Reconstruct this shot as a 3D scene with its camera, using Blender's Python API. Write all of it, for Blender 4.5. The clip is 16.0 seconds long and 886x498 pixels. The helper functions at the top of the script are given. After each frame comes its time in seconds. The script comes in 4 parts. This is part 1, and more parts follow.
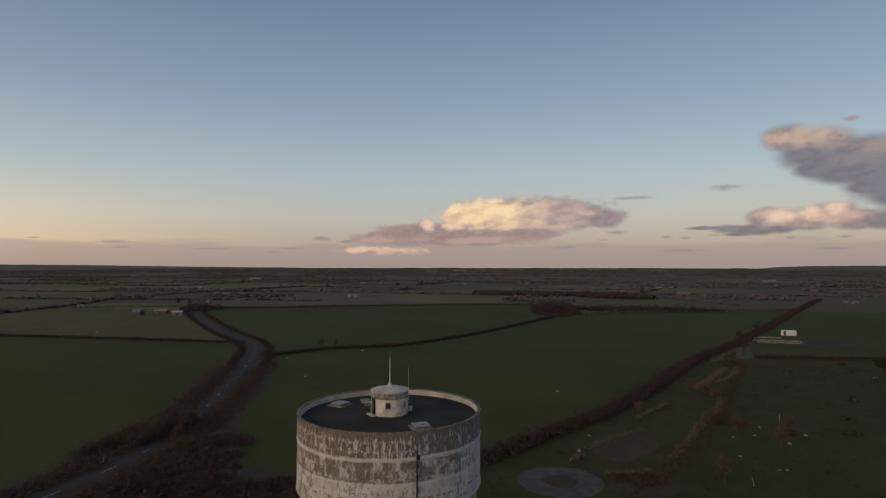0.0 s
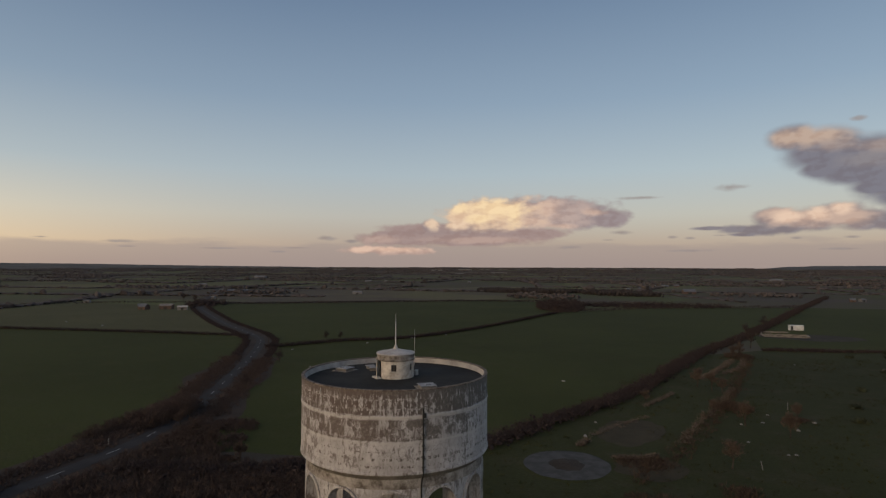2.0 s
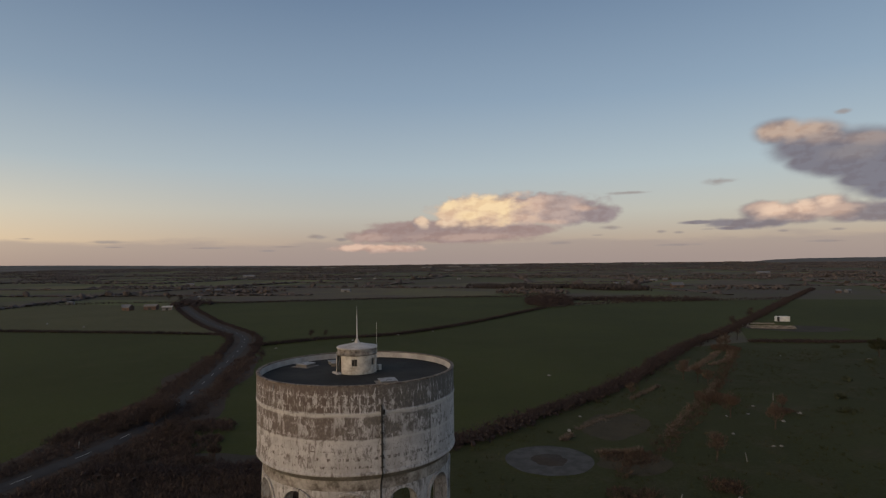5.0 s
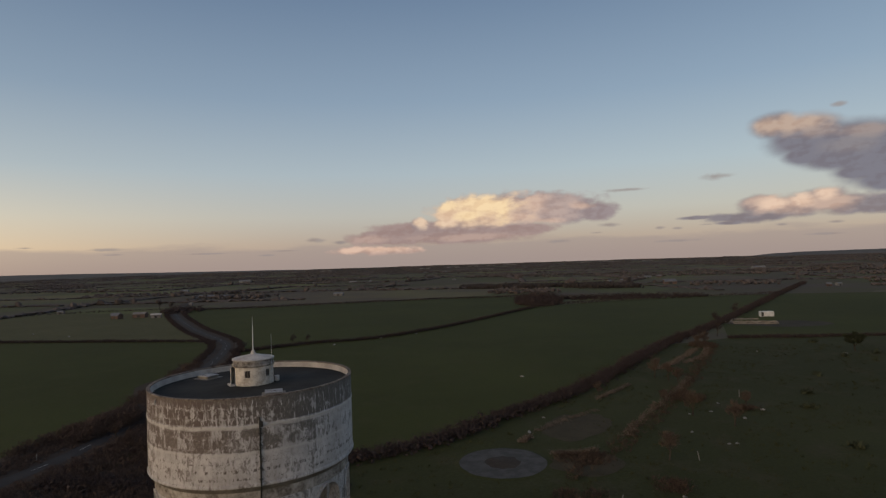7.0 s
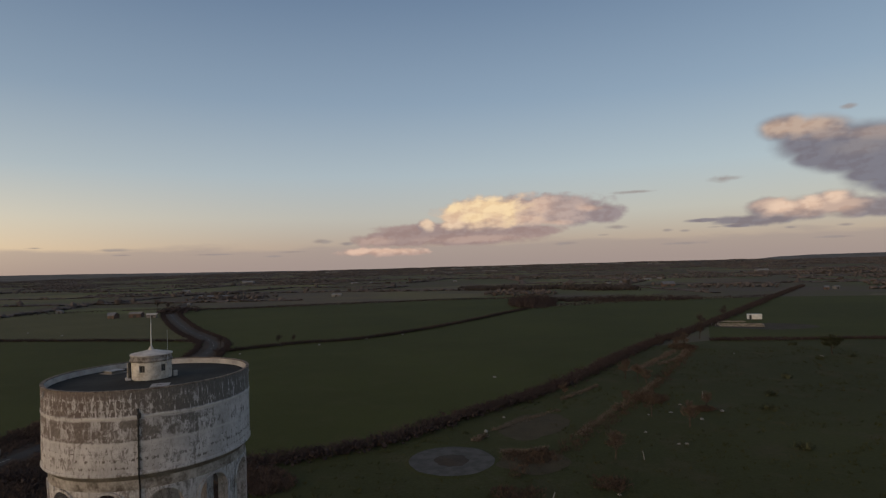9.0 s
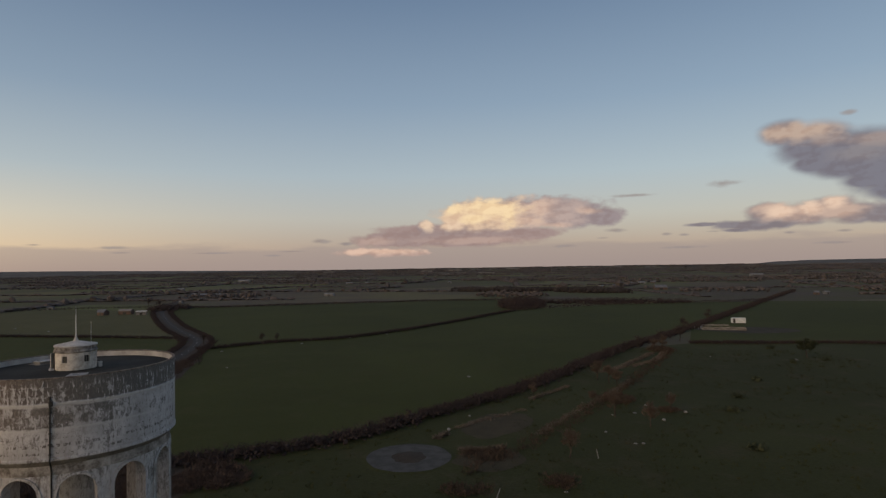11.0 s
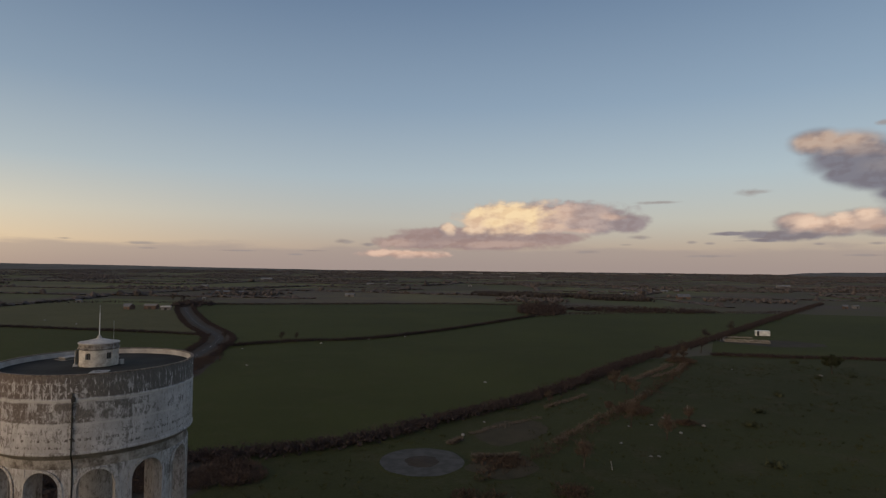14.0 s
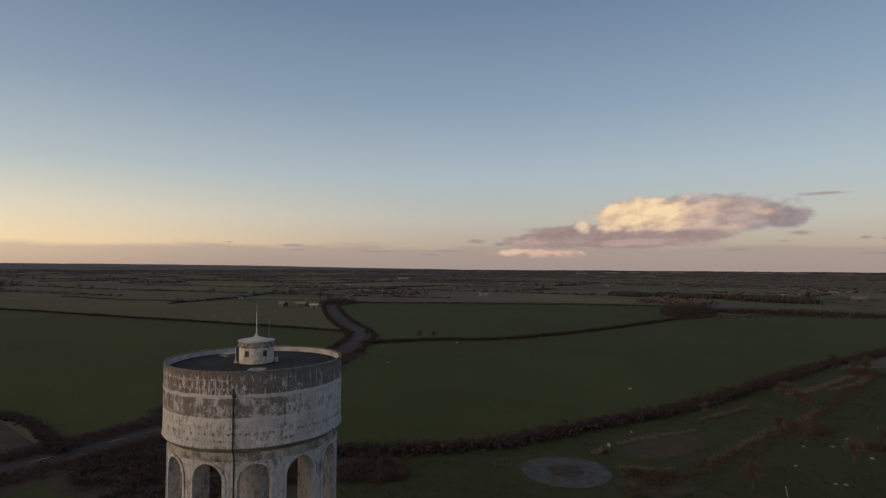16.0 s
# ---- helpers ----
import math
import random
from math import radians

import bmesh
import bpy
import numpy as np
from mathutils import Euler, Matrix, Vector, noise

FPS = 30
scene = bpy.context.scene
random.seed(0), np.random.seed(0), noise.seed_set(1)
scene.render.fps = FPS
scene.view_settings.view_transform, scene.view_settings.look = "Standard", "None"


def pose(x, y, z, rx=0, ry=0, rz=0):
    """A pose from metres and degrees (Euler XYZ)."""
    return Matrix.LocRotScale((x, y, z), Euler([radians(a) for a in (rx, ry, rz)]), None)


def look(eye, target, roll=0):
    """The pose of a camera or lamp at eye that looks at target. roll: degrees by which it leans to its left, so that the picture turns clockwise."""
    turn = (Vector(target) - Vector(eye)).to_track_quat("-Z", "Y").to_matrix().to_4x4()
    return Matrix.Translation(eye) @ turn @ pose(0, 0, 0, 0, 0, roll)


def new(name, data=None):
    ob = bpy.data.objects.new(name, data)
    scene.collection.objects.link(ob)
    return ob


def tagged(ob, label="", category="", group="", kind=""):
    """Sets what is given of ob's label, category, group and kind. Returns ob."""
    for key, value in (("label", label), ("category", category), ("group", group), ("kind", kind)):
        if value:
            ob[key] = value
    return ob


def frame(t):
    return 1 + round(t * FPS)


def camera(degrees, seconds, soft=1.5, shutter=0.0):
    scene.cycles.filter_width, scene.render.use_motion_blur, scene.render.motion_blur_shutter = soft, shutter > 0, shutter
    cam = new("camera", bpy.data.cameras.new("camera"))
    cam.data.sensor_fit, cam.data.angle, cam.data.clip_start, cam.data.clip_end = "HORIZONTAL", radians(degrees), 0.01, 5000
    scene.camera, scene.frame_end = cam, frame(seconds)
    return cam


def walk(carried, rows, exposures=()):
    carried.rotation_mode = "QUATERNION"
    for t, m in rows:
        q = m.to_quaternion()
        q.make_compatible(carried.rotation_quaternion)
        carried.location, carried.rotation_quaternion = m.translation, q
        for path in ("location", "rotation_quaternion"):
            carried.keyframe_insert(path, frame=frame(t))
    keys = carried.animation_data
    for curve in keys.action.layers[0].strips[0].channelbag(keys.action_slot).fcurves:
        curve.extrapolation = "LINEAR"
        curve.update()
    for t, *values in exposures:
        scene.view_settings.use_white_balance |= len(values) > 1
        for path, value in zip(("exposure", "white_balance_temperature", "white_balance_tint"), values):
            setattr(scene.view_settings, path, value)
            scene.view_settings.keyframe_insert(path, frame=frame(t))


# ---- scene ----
cam = camera(74.0, 16.0, 1.3)
PATH = [
    (0.0, 10.92, -44.86, 34.66, 8.55, 1.43, -0.01),
    (0.5, 10.93, -44.96, 34.04, 9.37, 1.47, 0.03),
    (1.0, 10.85, -44.50, 33.16, 9.02, 1.46, 0.05),
    (1.5, 10.74, -44.12, 32.30, 8.16, 1.39, -0.22),
    (2.0, 10.66, -44.17, 31.72, 9.00, 1.41, -0.12),
    (2.5, 10.61, -44.13, 31.35, 8.97, 1.42, -0.04),
    (3.0, 10.62, -43.68, 31.07, 8.16, 1.42, -0.03),
    (3.5, 10.72, -43.04, 30.89, 8.06, 1.38, 0.21),
    (4.0, 10.87, -42.39, 30.84, 8.07, 1.25, 0.28),
    (6.5, 17.55, -41.04, 31.50, 8.01, 1.15, 1.58),
    (7.0, 19.97, -40.72, 31.48, 8.03, 1.20, 1.84),
    (7.5, 22.30, -40.59, 31.41, 8.23, 1.21, 1.92),
    (8.0, 24.52, -40.72, 31.32, 8.11, 1.27, 1.80),
    (8.5, 26.67, -40.89, 31.22, 8.33, 1.31, 1.62),
    (9.0, 28.88, -41.03, 31.12, 8.65, 1.38, 1.61),
    (11.5, 35.58, -41.23, 30.62, 8.20, 1.54, 0.58),
    (12.0, 35.54, -41.20, 30.69, 7.54, 1.61, 0.20),
    (12.5, 35.44, -41.27, 30.76, 7.27, 1.69, -0.18),
    (13.0, 35.40, -41.51, 30.87, 7.36, 1.80, -0.46),
    (13.5, 35.59, -41.85, 31.02, 8.33, 1.84, -0.57),
    (14.0, 35.81, -41.56, 31.15, 10.60, 1.77, -0.54),
    (14.5, 35.84, -41.00, 31.29, 21.67, 1.86, -0.38),
    (15.0, 35.39, -40.31, 31.34, 26.84, 1.71, -0.18),
    (15.5, 34.73, -39.88, 31.31, 25.07, 1.71, -0.37),
    (16.0, 33.91, -39.13, 31.17, 23.41, 1.64, -0.28),
]
walk(cam, [(t, pose(x, y, z, 90 + p, r, w)) for t, x, y, z, w, p, r in PATH])


# ---- node helpers ----
class Nodes:
    """Short hand for building a node tree."""

    def __init__(self, tree):
        self.tree = tree
        self.made = tree.nodes
        self.made.clear()

    def add(self, kind):
        return self.made.new(kind)

    def put(self, socket, value):
        if isinstance(value, bpy.types.NodeSocket):
            self.tree.links.new(value, socket)
        elif value is not None:
            socket.default_value = value

    def math(self, op, a, b=None, c=None, clamp=False):
        n = self.add("ShaderNodeMath")
        n.operation, n.use_clamp = op, clamp
        for i, v in enumerate((a, b, c)):
            self.put(n.inputs[i], v)
        return n.outputs[0]

    def vec(self, op, a, b=None):
        n = self.add("ShaderNodeVectorMath")
        n.operation = op
        self.put(n.inputs[0], a)
        self.put(n.inputs[1], b)
        return n.outputs["Value"] if op in ("DOT_PRODUCT", "LENGTH") else n.outputs[0]

    def noise(self, vector, scale, detail=4.0, rough=0.55, distort=0.0):
        n = self.add("ShaderNodeTexNoise")
        self.put(n.inputs["Vector"], vector)
        self.put(n.inputs["Scale"], scale)
        self.put(n.inputs["Detail"], detail)
        self.put(n.inputs["Roughness"], rough)
        self.put(n.inputs["Distortion"], distort)
        return n.outputs[0]

    def mix(self, f, a, b, blend="MIX"):
        n = self.add("ShaderNodeMix")
        n.data_type, n.blend_type = "RGBA", blend
        self.put(n.inputs[0], f)
        self.put(n.inputs[6], a if isinstance(a, bpy.types.NodeSocket) else (*a, 1.0))
        self.put(n.inputs[7], b if isinstance(b, bpy.types.NodeSocket) else (*b, 1.0))
        return n.outputs[2]

    def step(self, v, lo, hi, to0=0.0, to1=1.0, smooth=True):
        n = self.add("ShaderNodeMapRange")
        n.interpolation_type = "SMOOTHSTEP" if smooth else "LINEAR"
        for i, x in enumerate((v, lo, hi, to0, to1)):
            self.put(n.inputs[i], x)
        return n.outputs[0]

    def ramp(self, f, stops):
        n = self.add("ShaderNodeValToRGB")
        els = n.color_ramp.elements
        while len(els) < len(stops):
            els.new(0.5)
        for e, (p, c) in zip(els, stops):
            e.position, e.color = p, (*c, 1.0)
        self.put(n.inputs[0], f)
        return n.outputs[0]

    def xyz(self, v):
        n = self.add("ShaderNodeSeparateXYZ")
        self.put(n.inputs[0], v)
        return n.outputs

    def join(self, x, y, z=0.0):
        n = self.add("ShaderNodeCombineXYZ")
        for i, v in enumerate((x, y, z)):
            self.put(n.inputs[i], v)
        return n.outputs[0]


# ---- world ----
SUN_AZ, SUN_EL = -138.0, 6.0      # degrees from +y towards +x; above the horizon
world = bpy.data.worlds.new("evening_sky")
scene.world = world
world.use_nodes = True
W = Nodes(world.node_tree)
geo = W.add("ShaderNodeTexCoord").outputs["Generated"]
dx, dy, dz = W.xyz(geo)[:]
az = W.math("MULTIPLY", W.math("ARCTAN2", dx, dy), 180 / math.pi)
el = W.math("MULTIPLY", W.math("ARCSINE", dz), 180 / math.pi)
sky = W.add("ShaderNodeTexSky")
sky.sky_type, sky.sun_disc = "NISHITA", False
sky.sun_elevation, sky.sun_rotation = radians(SUN_EL), radians(SUN_AZ)
sky.altitude, sky.air_density, sky.dust_density = 60, 1.0, 1.5
e01 = W.step(el, 0.0, 45.0, smooth=False)
cool = W.ramp(e01, [(0.0, (0.36, 0.275, 0.255)), (0.045, (0.39, 0.315, 0.290)), (0.10, (0.415, 0.395, 0.385)),
                    (0.19, (0.345, 0.400, 0.455)), (0.34, (0.217, 0.287, 0.385)), (0.55, (0.120, 0.176, 0.276)), (1.0, (0.10, 0.15, 0.25))])
warm = W.ramp(e01, [(0.0, (0.62, 0.40, 0.25)), (0.045, (0.94, 0.70, 0.43)), (0.11, (0.73, 0.64, 0.495)),
                    (0.20, (0.43, 0.47, 0.485)), (0.35, (0.236, 0.304, 0.388)), (0.55, (0.121, 0.176, 0.272)), (1.0, (0.10, 0.15, 0.25))])
toward = W.vec("DOT_PRODUCT", geo, (math.sin(radians(SUN_AZ)), math.cos(radians(SUN_AZ)), 0.0))
colour = W.mix(W.step(toward, -0.60, 0.50), cool, warm)
# the afterglow round the set sun, behind the viewer
near_sun = W.vec("DOT_PRODUCT", geo, (math.sin(radians(SUN_AZ)) * 0.99, math.cos(radians(SUN_AZ)) * 0.99, 0.14))
colour = W.mix(W.step(near_sun, 0.55, 1.0), colour, (1.55, 1.15, 0.78))
colour = W.mix(0.04, colour, sky.outputs[0], "ADD")
wide = W.join(W.math("MULTIPLY", az, 0.1), W.math("MULTIPLY", el, 0.17))
wisp = W.noise(W.join(W.math("MULTIPLY", az, 0.06), W.math("MULTIPLY", el, 0.5)), 9.0, 5.0, 0.6)
soft = W.noise(wide, 4.2, 3.5, 0.48)
relief = W.math("SUBTRACT", soft, W.noise(W.vec("ADD", wide, (0.07, -0.07, 0.0)), 4.2, 3.5, 0.48))
tufts = W.noise(W.vec("ADD", wide, (3.3, 1.7, 0.0)), 11.0, 2.5, 0.5)
fluff = W.math("SUBTRACT", tufts, W.noise(W.vec("ADD", wide, (3.33, 1.665, 0.0)), 11.0, 2.5, 0.5))


def cloud_field(blobs):
    """How deep inside a group of soft ovals a direction lies: 1 in the middle, 0 on the outline."""
    total = None
    for a0, e0, ra, re in blobs:
        u = W.math("DIVIDE", W.math("SUBTRACT", az, a0), ra)
        v = W.math("DIVIDE", W.math("SUBTRACT", el, e0), re)
        d = W.math("SUBTRACT", 1.0, W.math("SQRT", W.math("ADD", W.math("MULTIPLY", u, u), W.math("MULTIPLY", v, v))))
        total = d if total is None else W.math("SMOOTH_MAX", total, d, 0.15)
    return total


def lay_cloud(base, blobs, shade, edge=0.3, ragged=0.4, veil=1.0, floor=None, soft_floor=0.3, lights=()):
    """Cover base with one cloud of colour shade; lights are groups of ovals on it that the low sun tints."""
    rag = W.math("ADD", W.math("MULTIPLY", W.math("SUBTRACT", soft, 0.5), ragged * 2.0), W.math("MULTIPLY", W.math("SUBTRACT", tufts, 0.5), ragged * 1.1))
    f = W.math("ADD", cloud_field(blobs), rag)
    cover = W.math("MULTIPLY", W.step(f, -0.26, edge * 0.9 + 0.06), veil)
    if floor is not None:
        level = W.math("ADD", el, W.math("MULTIPLY", W.math("SUBTRACT", wisp, 0.5), soft_floor * 2.0))
        cover = W.math("MULTIPLY", cover, W.step(level, floor - soft_floor * 0.6, floor + soft_floor * 0.9))
    broad = W.math("MULTIPLY", relief, 1.6)
    c = shade
    for ovals, tint, amount in lights:
        g = W.math("ADD", cloud_field(ovals), W.math("ADD", W.math("MULTIPLY", rag, 0.4), broad))
        c = W.mix(W.step(g, -0.45, 0.70, 0.0, amount), c, tint)
    creases = W.step(W.math("ADD", broad, W.math("MULTIPLY", fluff, 1.2)), -0.30, 0.18, 0.46, 0.0)
    c = W.mix(creases, c, (0.80, 0.72, 0.70), "MULTIPLY")
    return W.mix(cover, base, c)


# mauve haze along the horizon, with a ragged top
hazetop = W.math("ADD", 1.9, W.math("MULTIPLY", W.math("SUBTRACT", W.noise(W.join(W.math("MULTIPLY", az, 0.04), W.math("MULTIPLY", el, 0.25)), 2.5, 5.0), 0.5), 2.6))
hazy = W.step(W.math("SUBTRACT", hazetop, el), -0.25, 0.45)
colour = W.mix(W.math("MULTIPLY", hazy, 0.60), colour, W.mix(W.step(toward, -0.15, 0.5), (0.375, 0.308, 0.285), (0.70, 0.51, 0.36)))
for spot in [(9.63, 6.1, 1.9, 0.16), (7.85, 2.92, 1.06, 0.2), (6.68, 2.23, 0.61, 0.13), (3.12, 1.57, 1.29, 0.19), (-5.41, 1.93, 2.88, 0.23), (-17.9, 2.15, 0.76, 0.17), (26.49, 11.53, 0.57, 0.24), (12.34, 2.44, 0.49, 0.14), (13.82, 2.32, 0.48, 0.12), (22.04, 2.2, 0.38, 0.11), (25.85, 2.21, 0.52, 0.12), (25.1, 1.26, 1.46, 0.11), (13.72, 1.19, 1.81, 0.12), (17.18, 6.73, 1.38, 0.31), (16.35, 2.53, 0.79, 0.1), (-43.39, 2.1, 0.65, 0.09), (-37.96, 1.86, 1.96, 0.16), (-37.26, 1.44, 0.88, 0.08), (-20.36, 2.4, 1.13, 0.22), (-23.03, 1.46, 1.27, 0.11), (-24.6, 1.08, 0.84, 0.09), (-17.85, 2.09, 0.55, 0.2), (-29.66, 1.36, 2.6, 0.08)]:
    colour = lay_cloud(colour, [spot], (0.33, 0.285, 0.272), 0.9, 0.9, 0.75)
# low pink bank under the great cloud, its mauve shelf, and the lit heap on top
colour = lay_cloud(colour, [(-14.09, 1.27, 3.66, 0.42), (-16.76, 1.26, 2.1, 0.38), (-11.4, 1.15, 1.54, 0.27)], (0.52, 0.37, 0.315), 0.45, 0.8,
                   lights=[([(-14.09, 1.38, 3.85, 0.31), (-16.76, 1.3, 1.71, 0.31)], (0.80, 0.56, 0.43), 0.9)])
colour = lay_cloud(colour, [(-6.95, 2.57, 8.21, 0.97), (-13.13, 2.46, 3.86, 0.81), (-0.62, 2.83, 3.56, 0.65), (-9.27, 3.24, 5.79, 0.66)], (0.385, 0.285, 0.265), 0.22, 0.50, floor= 1.6, soft_floor=0.35,
                   lights=[([(-15.24, 2.34, 1.72, 0.42), (-5.41, 2.27, 4.97, 0.31)], (0.54, 0.385, 0.325), 0.7), ([(-8.11, 3.01, 6.92, 0.23)], (0.345, 0.265, 0.255), 0.5)])
colour = lay_cloud(colour, [(-5.02, 4.68, 3.64, 1.63), (-2.14, 4.85, 4.72, 1.57), (-6.95, 4.59, 1.74, 1.31), (1.27, 4.81, 4.43, 1.55), (4.24, 4.57, 3.62, 1.35), (6.43, 4.25, 2.14, 0.89), (-10.14, 3.67, 0.93, 0.58), (-7.53, 3.63, 1.35, 0.58)], (0.345, 0.285, 0.29), 0.22, 0.52, floor= 3.01, soft_floor=0.5,
                   lights=[([(0.33, 4.73, 4.83, 1.9)], (0.53, 0.405, 0.36), 0.95), ([(1.09, 5.29, 1.31, 0.87), (-0.43, 4.07, 1.51, 0.46), (5.53, 4.83, 1.09, 0.37), (2.02, 3.57, 1.67, 0.27)], (0.70, 0.50, 0.395), 0.75),
                           ([(-4.63, 4.87, 4.4, 2.01), (-7.34, 4.59, 2.13, 1.54)], (0.79, 0.57, 0.395), 1.0), ([(-10.14, 3.78, 0.85, 0.5), (-7.53, 3.71, 1.16, 0.5)], (0.86, 0.64, 0.46), 0.9),
                           ([(-4.05, 5.44, 2.87, 1), (-5.41, 4.39, 1.35, 0.58), (-2.14, 4.95, 0.76, 1.15), (-7.34, 5.36, 1.16, 0.65)], (0.97, 0.735, 0.45), 1.0)])
# the grey cloud with a peach crest, and the small heap below it
colour = lay_cloud(colour, [(24.4, 9.1, 3.4, 1.5), (26.2, 7.4, 3.0, 1.1), (27.6, 8.3, 4.2, 1.9), (30.4, 7.6, 4.0, 2.4), (21.91, 10.46, 2.03, 1.12), (24.09, 9.77, 2.8, 1.41), (26.45, 8.47, 2.78, 1.64), (23.91, 7.83, 1.65, 0.89), (28.53, 7.07, 3.14, 2.19), (31.05, 7.15, 3.15, 2.76), (27.41, 6.05, 1.65, 0.59), (29.72, 5.28, 2.55, 1)], (0.222, 0.215, 0.252), 0.36, 0.16,
                   lights=[([(23.18, 10.59, 3.44, 0.82), (21.59, 10.58, 1.89, 0.83)], (0.56, 0.42, 0.335), 0.95), ([(24.99, 9.59, 1.75, 0.46), (27.88, 9.34, 2.16, 0.51)], (0.42, 0.335, 0.30), 0.7), ([(27.02, 8.24, 1.67, 0.69)], (0.30, 0.27, 0.275), 0.6)])
colour = lay_cloud(colour, [(19.19, 2.96, 3.1, 0.49), (15.37, 3.16, 1.42, 0.18), (21.17, 2.96, 1.43, 0.37), (18, 2.57, 1.19, 0.19)], (0.262, 0.235, 0.252), 0.40, 0.45)
colour = lay_cloud(colour, [(20.86, 3.9, 2.23, 0.82), (23.08, 3.72, 2.42, 0.95), (25.21, 3.99, 1.74, 1.03), (26.66, 3.57, 2.22, 0.87), (28.89, 3.39, 2.35, 0.85), (30.98, 3.21, 1.86, 0.66)], (0.28, 0.248, 0.262), 0.26, 0.38, floor= 2.67, soft_floor=0.25,
                   lights=[([(22.78, 3.92, 3.89, 0.95), (25.51, 3.71, 1.87, 0.82), (25.23, 4.88, 0.88, 0.39)], (0.60, 0.435, 0.35), 0.95), ([(23.55, 4.16, 0.76, 0.65), (25.22, 4.61, 0.73, 0.46), (21.51, 3.97, 1.11, 0.48)], (0.86, 0.63, 0.475), 0.9)])
back = W.add("ShaderNodeBackground")
W.put(back.inputs[0], colour)
W.put(back.inputs[1], 0.95)
W.tree.links.new(back.outputs[0], W.add("ShaderNodeOutputWorld").inputs[0])

sun = new("sun", bpy.data.lights.new("sun", "SUN"))
sun.data.energy, sun.data.angle, sun.data.color = 0.58, radians(45), (1.0, 0.85, 0.72)
sd = Vector((math.sin(radians(SUN_AZ)) * math.cos(radians(SUN_EL)), math.cos(radians(SUN_AZ)) * math.cos(radians(SUN_EL)), math.sin(radians(SUN_EL))))
sun.matrix_world = look(sd * 500, (0, 0, 0))


# ---- materials ----
def material(name, rough=0.8, metal=0.0):
    m = bpy.data.materials.new(name)
    m.use_nodes = True
    N = Nodes(m.node_tree)
    b = N.add("ShaderNodeBsdfPrincipled")
    b.inputs["Roughness"].default_value, b.inputs["Metallic"].default_value = rough, metal
    N.tree.links.new(b.outputs[0], N.add("ShaderNodeOutputMaterial").inputs[0])
    return m, N, b


def bump(N, b, height, strength=0.3, distance=0.02):
    n = N.add("ShaderNodeBump")
    N.put(n.inputs["Strength"], strength)
    N.put(n.inputs["Distance"], distance)
    N.put(n.inputs["Height"], height)
    N.put(b.inputs["Normal"], n.outputs[0])


def two_tone(name, dark, light, scale, fine, rough=0.8, relief=0.2, depth=0.02, metal=0.0):
    """A plain surface with broad and fine variation."""
    m, N, b = material(name, rough, metal)
    p = N.add("ShaderNodeNewGeometry").outputs["Position"]
    broad, grain = N.noise(p, scale, 4.0), N.noise(p, fine, 5.0, 0.65)
    f = N.step(N.math("ADD", N.math("MULTIPLY", broad, 0.6), N.math("MULTIPLY", grain, 0.4)), 0.32, 0.68)
    N.put(b.inputs["Base Color"], N.mix(f, dark, light))
    if rough > 0.7 and not metal:
        b.inputs["Specular IOR Level"].default_value = 0.12
    bump(N, b, grain, relief, depth)
    return m


def grass_material(name, dark, light, dry):
    m, N, b = material(name, 0.95)
    p = N.add("ShaderNodeNewGeometry").outputs["Position"]
    broad = N.noise(p, 0.012, 5.0, 0.6)
    mid = N.noise(p, 0.11, 5.0, 0.65)
    fine = N.noise(p, 1.6, 4.0, 0.7)
    c = N.mix(N.step(broad, 0.35, 0.68), dark, light)
    c = N.mix(N.math("MULTIPLY", N.step(mid, 0.48, 0.75), 0.7), c, dry)
    c = N.mix(N.step(fine, 0.25, 0.8, 0.0, 0.55), c, tuple(v * 0.55 for v in dark))
    N.put(b.inputs["Base Color"], c)
    b.inputs["Specular IOR Level"].default_value = 0.1
    bump(N, b, N.math("ADD", mid, fine), 0.6, 0.15)
    return m


M_FIELD = grass_material("field_grass", (0.044, 0.049, 0.013), (0.058, 0.064, 0.017), (0.066, 0.062, 0.023))
M_STUBBLE = grass_material("pale_field", (0.080, 0.076, 0.034), (0.102, 0.095, 0.044), (0.115, 0.098, 0.056))
M_ROUGH = grass_material("rough_grass", (0.040, 0.042, 0.015), (0.054, 0.056, 0.020), (0.074, 0.060, 0.034))


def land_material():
    """Open country: a patchwork of fields, each with a tone of its own, lightened to stand in for haze."""
    m, N, b = material("hazed_country", 0.95)
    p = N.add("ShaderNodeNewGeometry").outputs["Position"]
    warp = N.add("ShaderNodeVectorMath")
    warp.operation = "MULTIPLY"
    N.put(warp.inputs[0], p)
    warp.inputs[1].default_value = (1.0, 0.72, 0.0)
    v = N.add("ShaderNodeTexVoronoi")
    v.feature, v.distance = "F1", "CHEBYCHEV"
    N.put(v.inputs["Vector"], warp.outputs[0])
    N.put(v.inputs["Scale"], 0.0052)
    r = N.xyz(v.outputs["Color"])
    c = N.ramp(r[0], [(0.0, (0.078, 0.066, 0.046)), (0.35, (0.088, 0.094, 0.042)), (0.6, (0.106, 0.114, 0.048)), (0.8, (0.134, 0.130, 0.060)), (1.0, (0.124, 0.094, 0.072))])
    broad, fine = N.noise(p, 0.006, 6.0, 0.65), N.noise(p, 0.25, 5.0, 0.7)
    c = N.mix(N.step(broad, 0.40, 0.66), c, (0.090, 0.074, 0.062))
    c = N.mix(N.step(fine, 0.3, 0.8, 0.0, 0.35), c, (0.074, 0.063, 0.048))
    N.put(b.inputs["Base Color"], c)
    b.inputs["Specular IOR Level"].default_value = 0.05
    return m


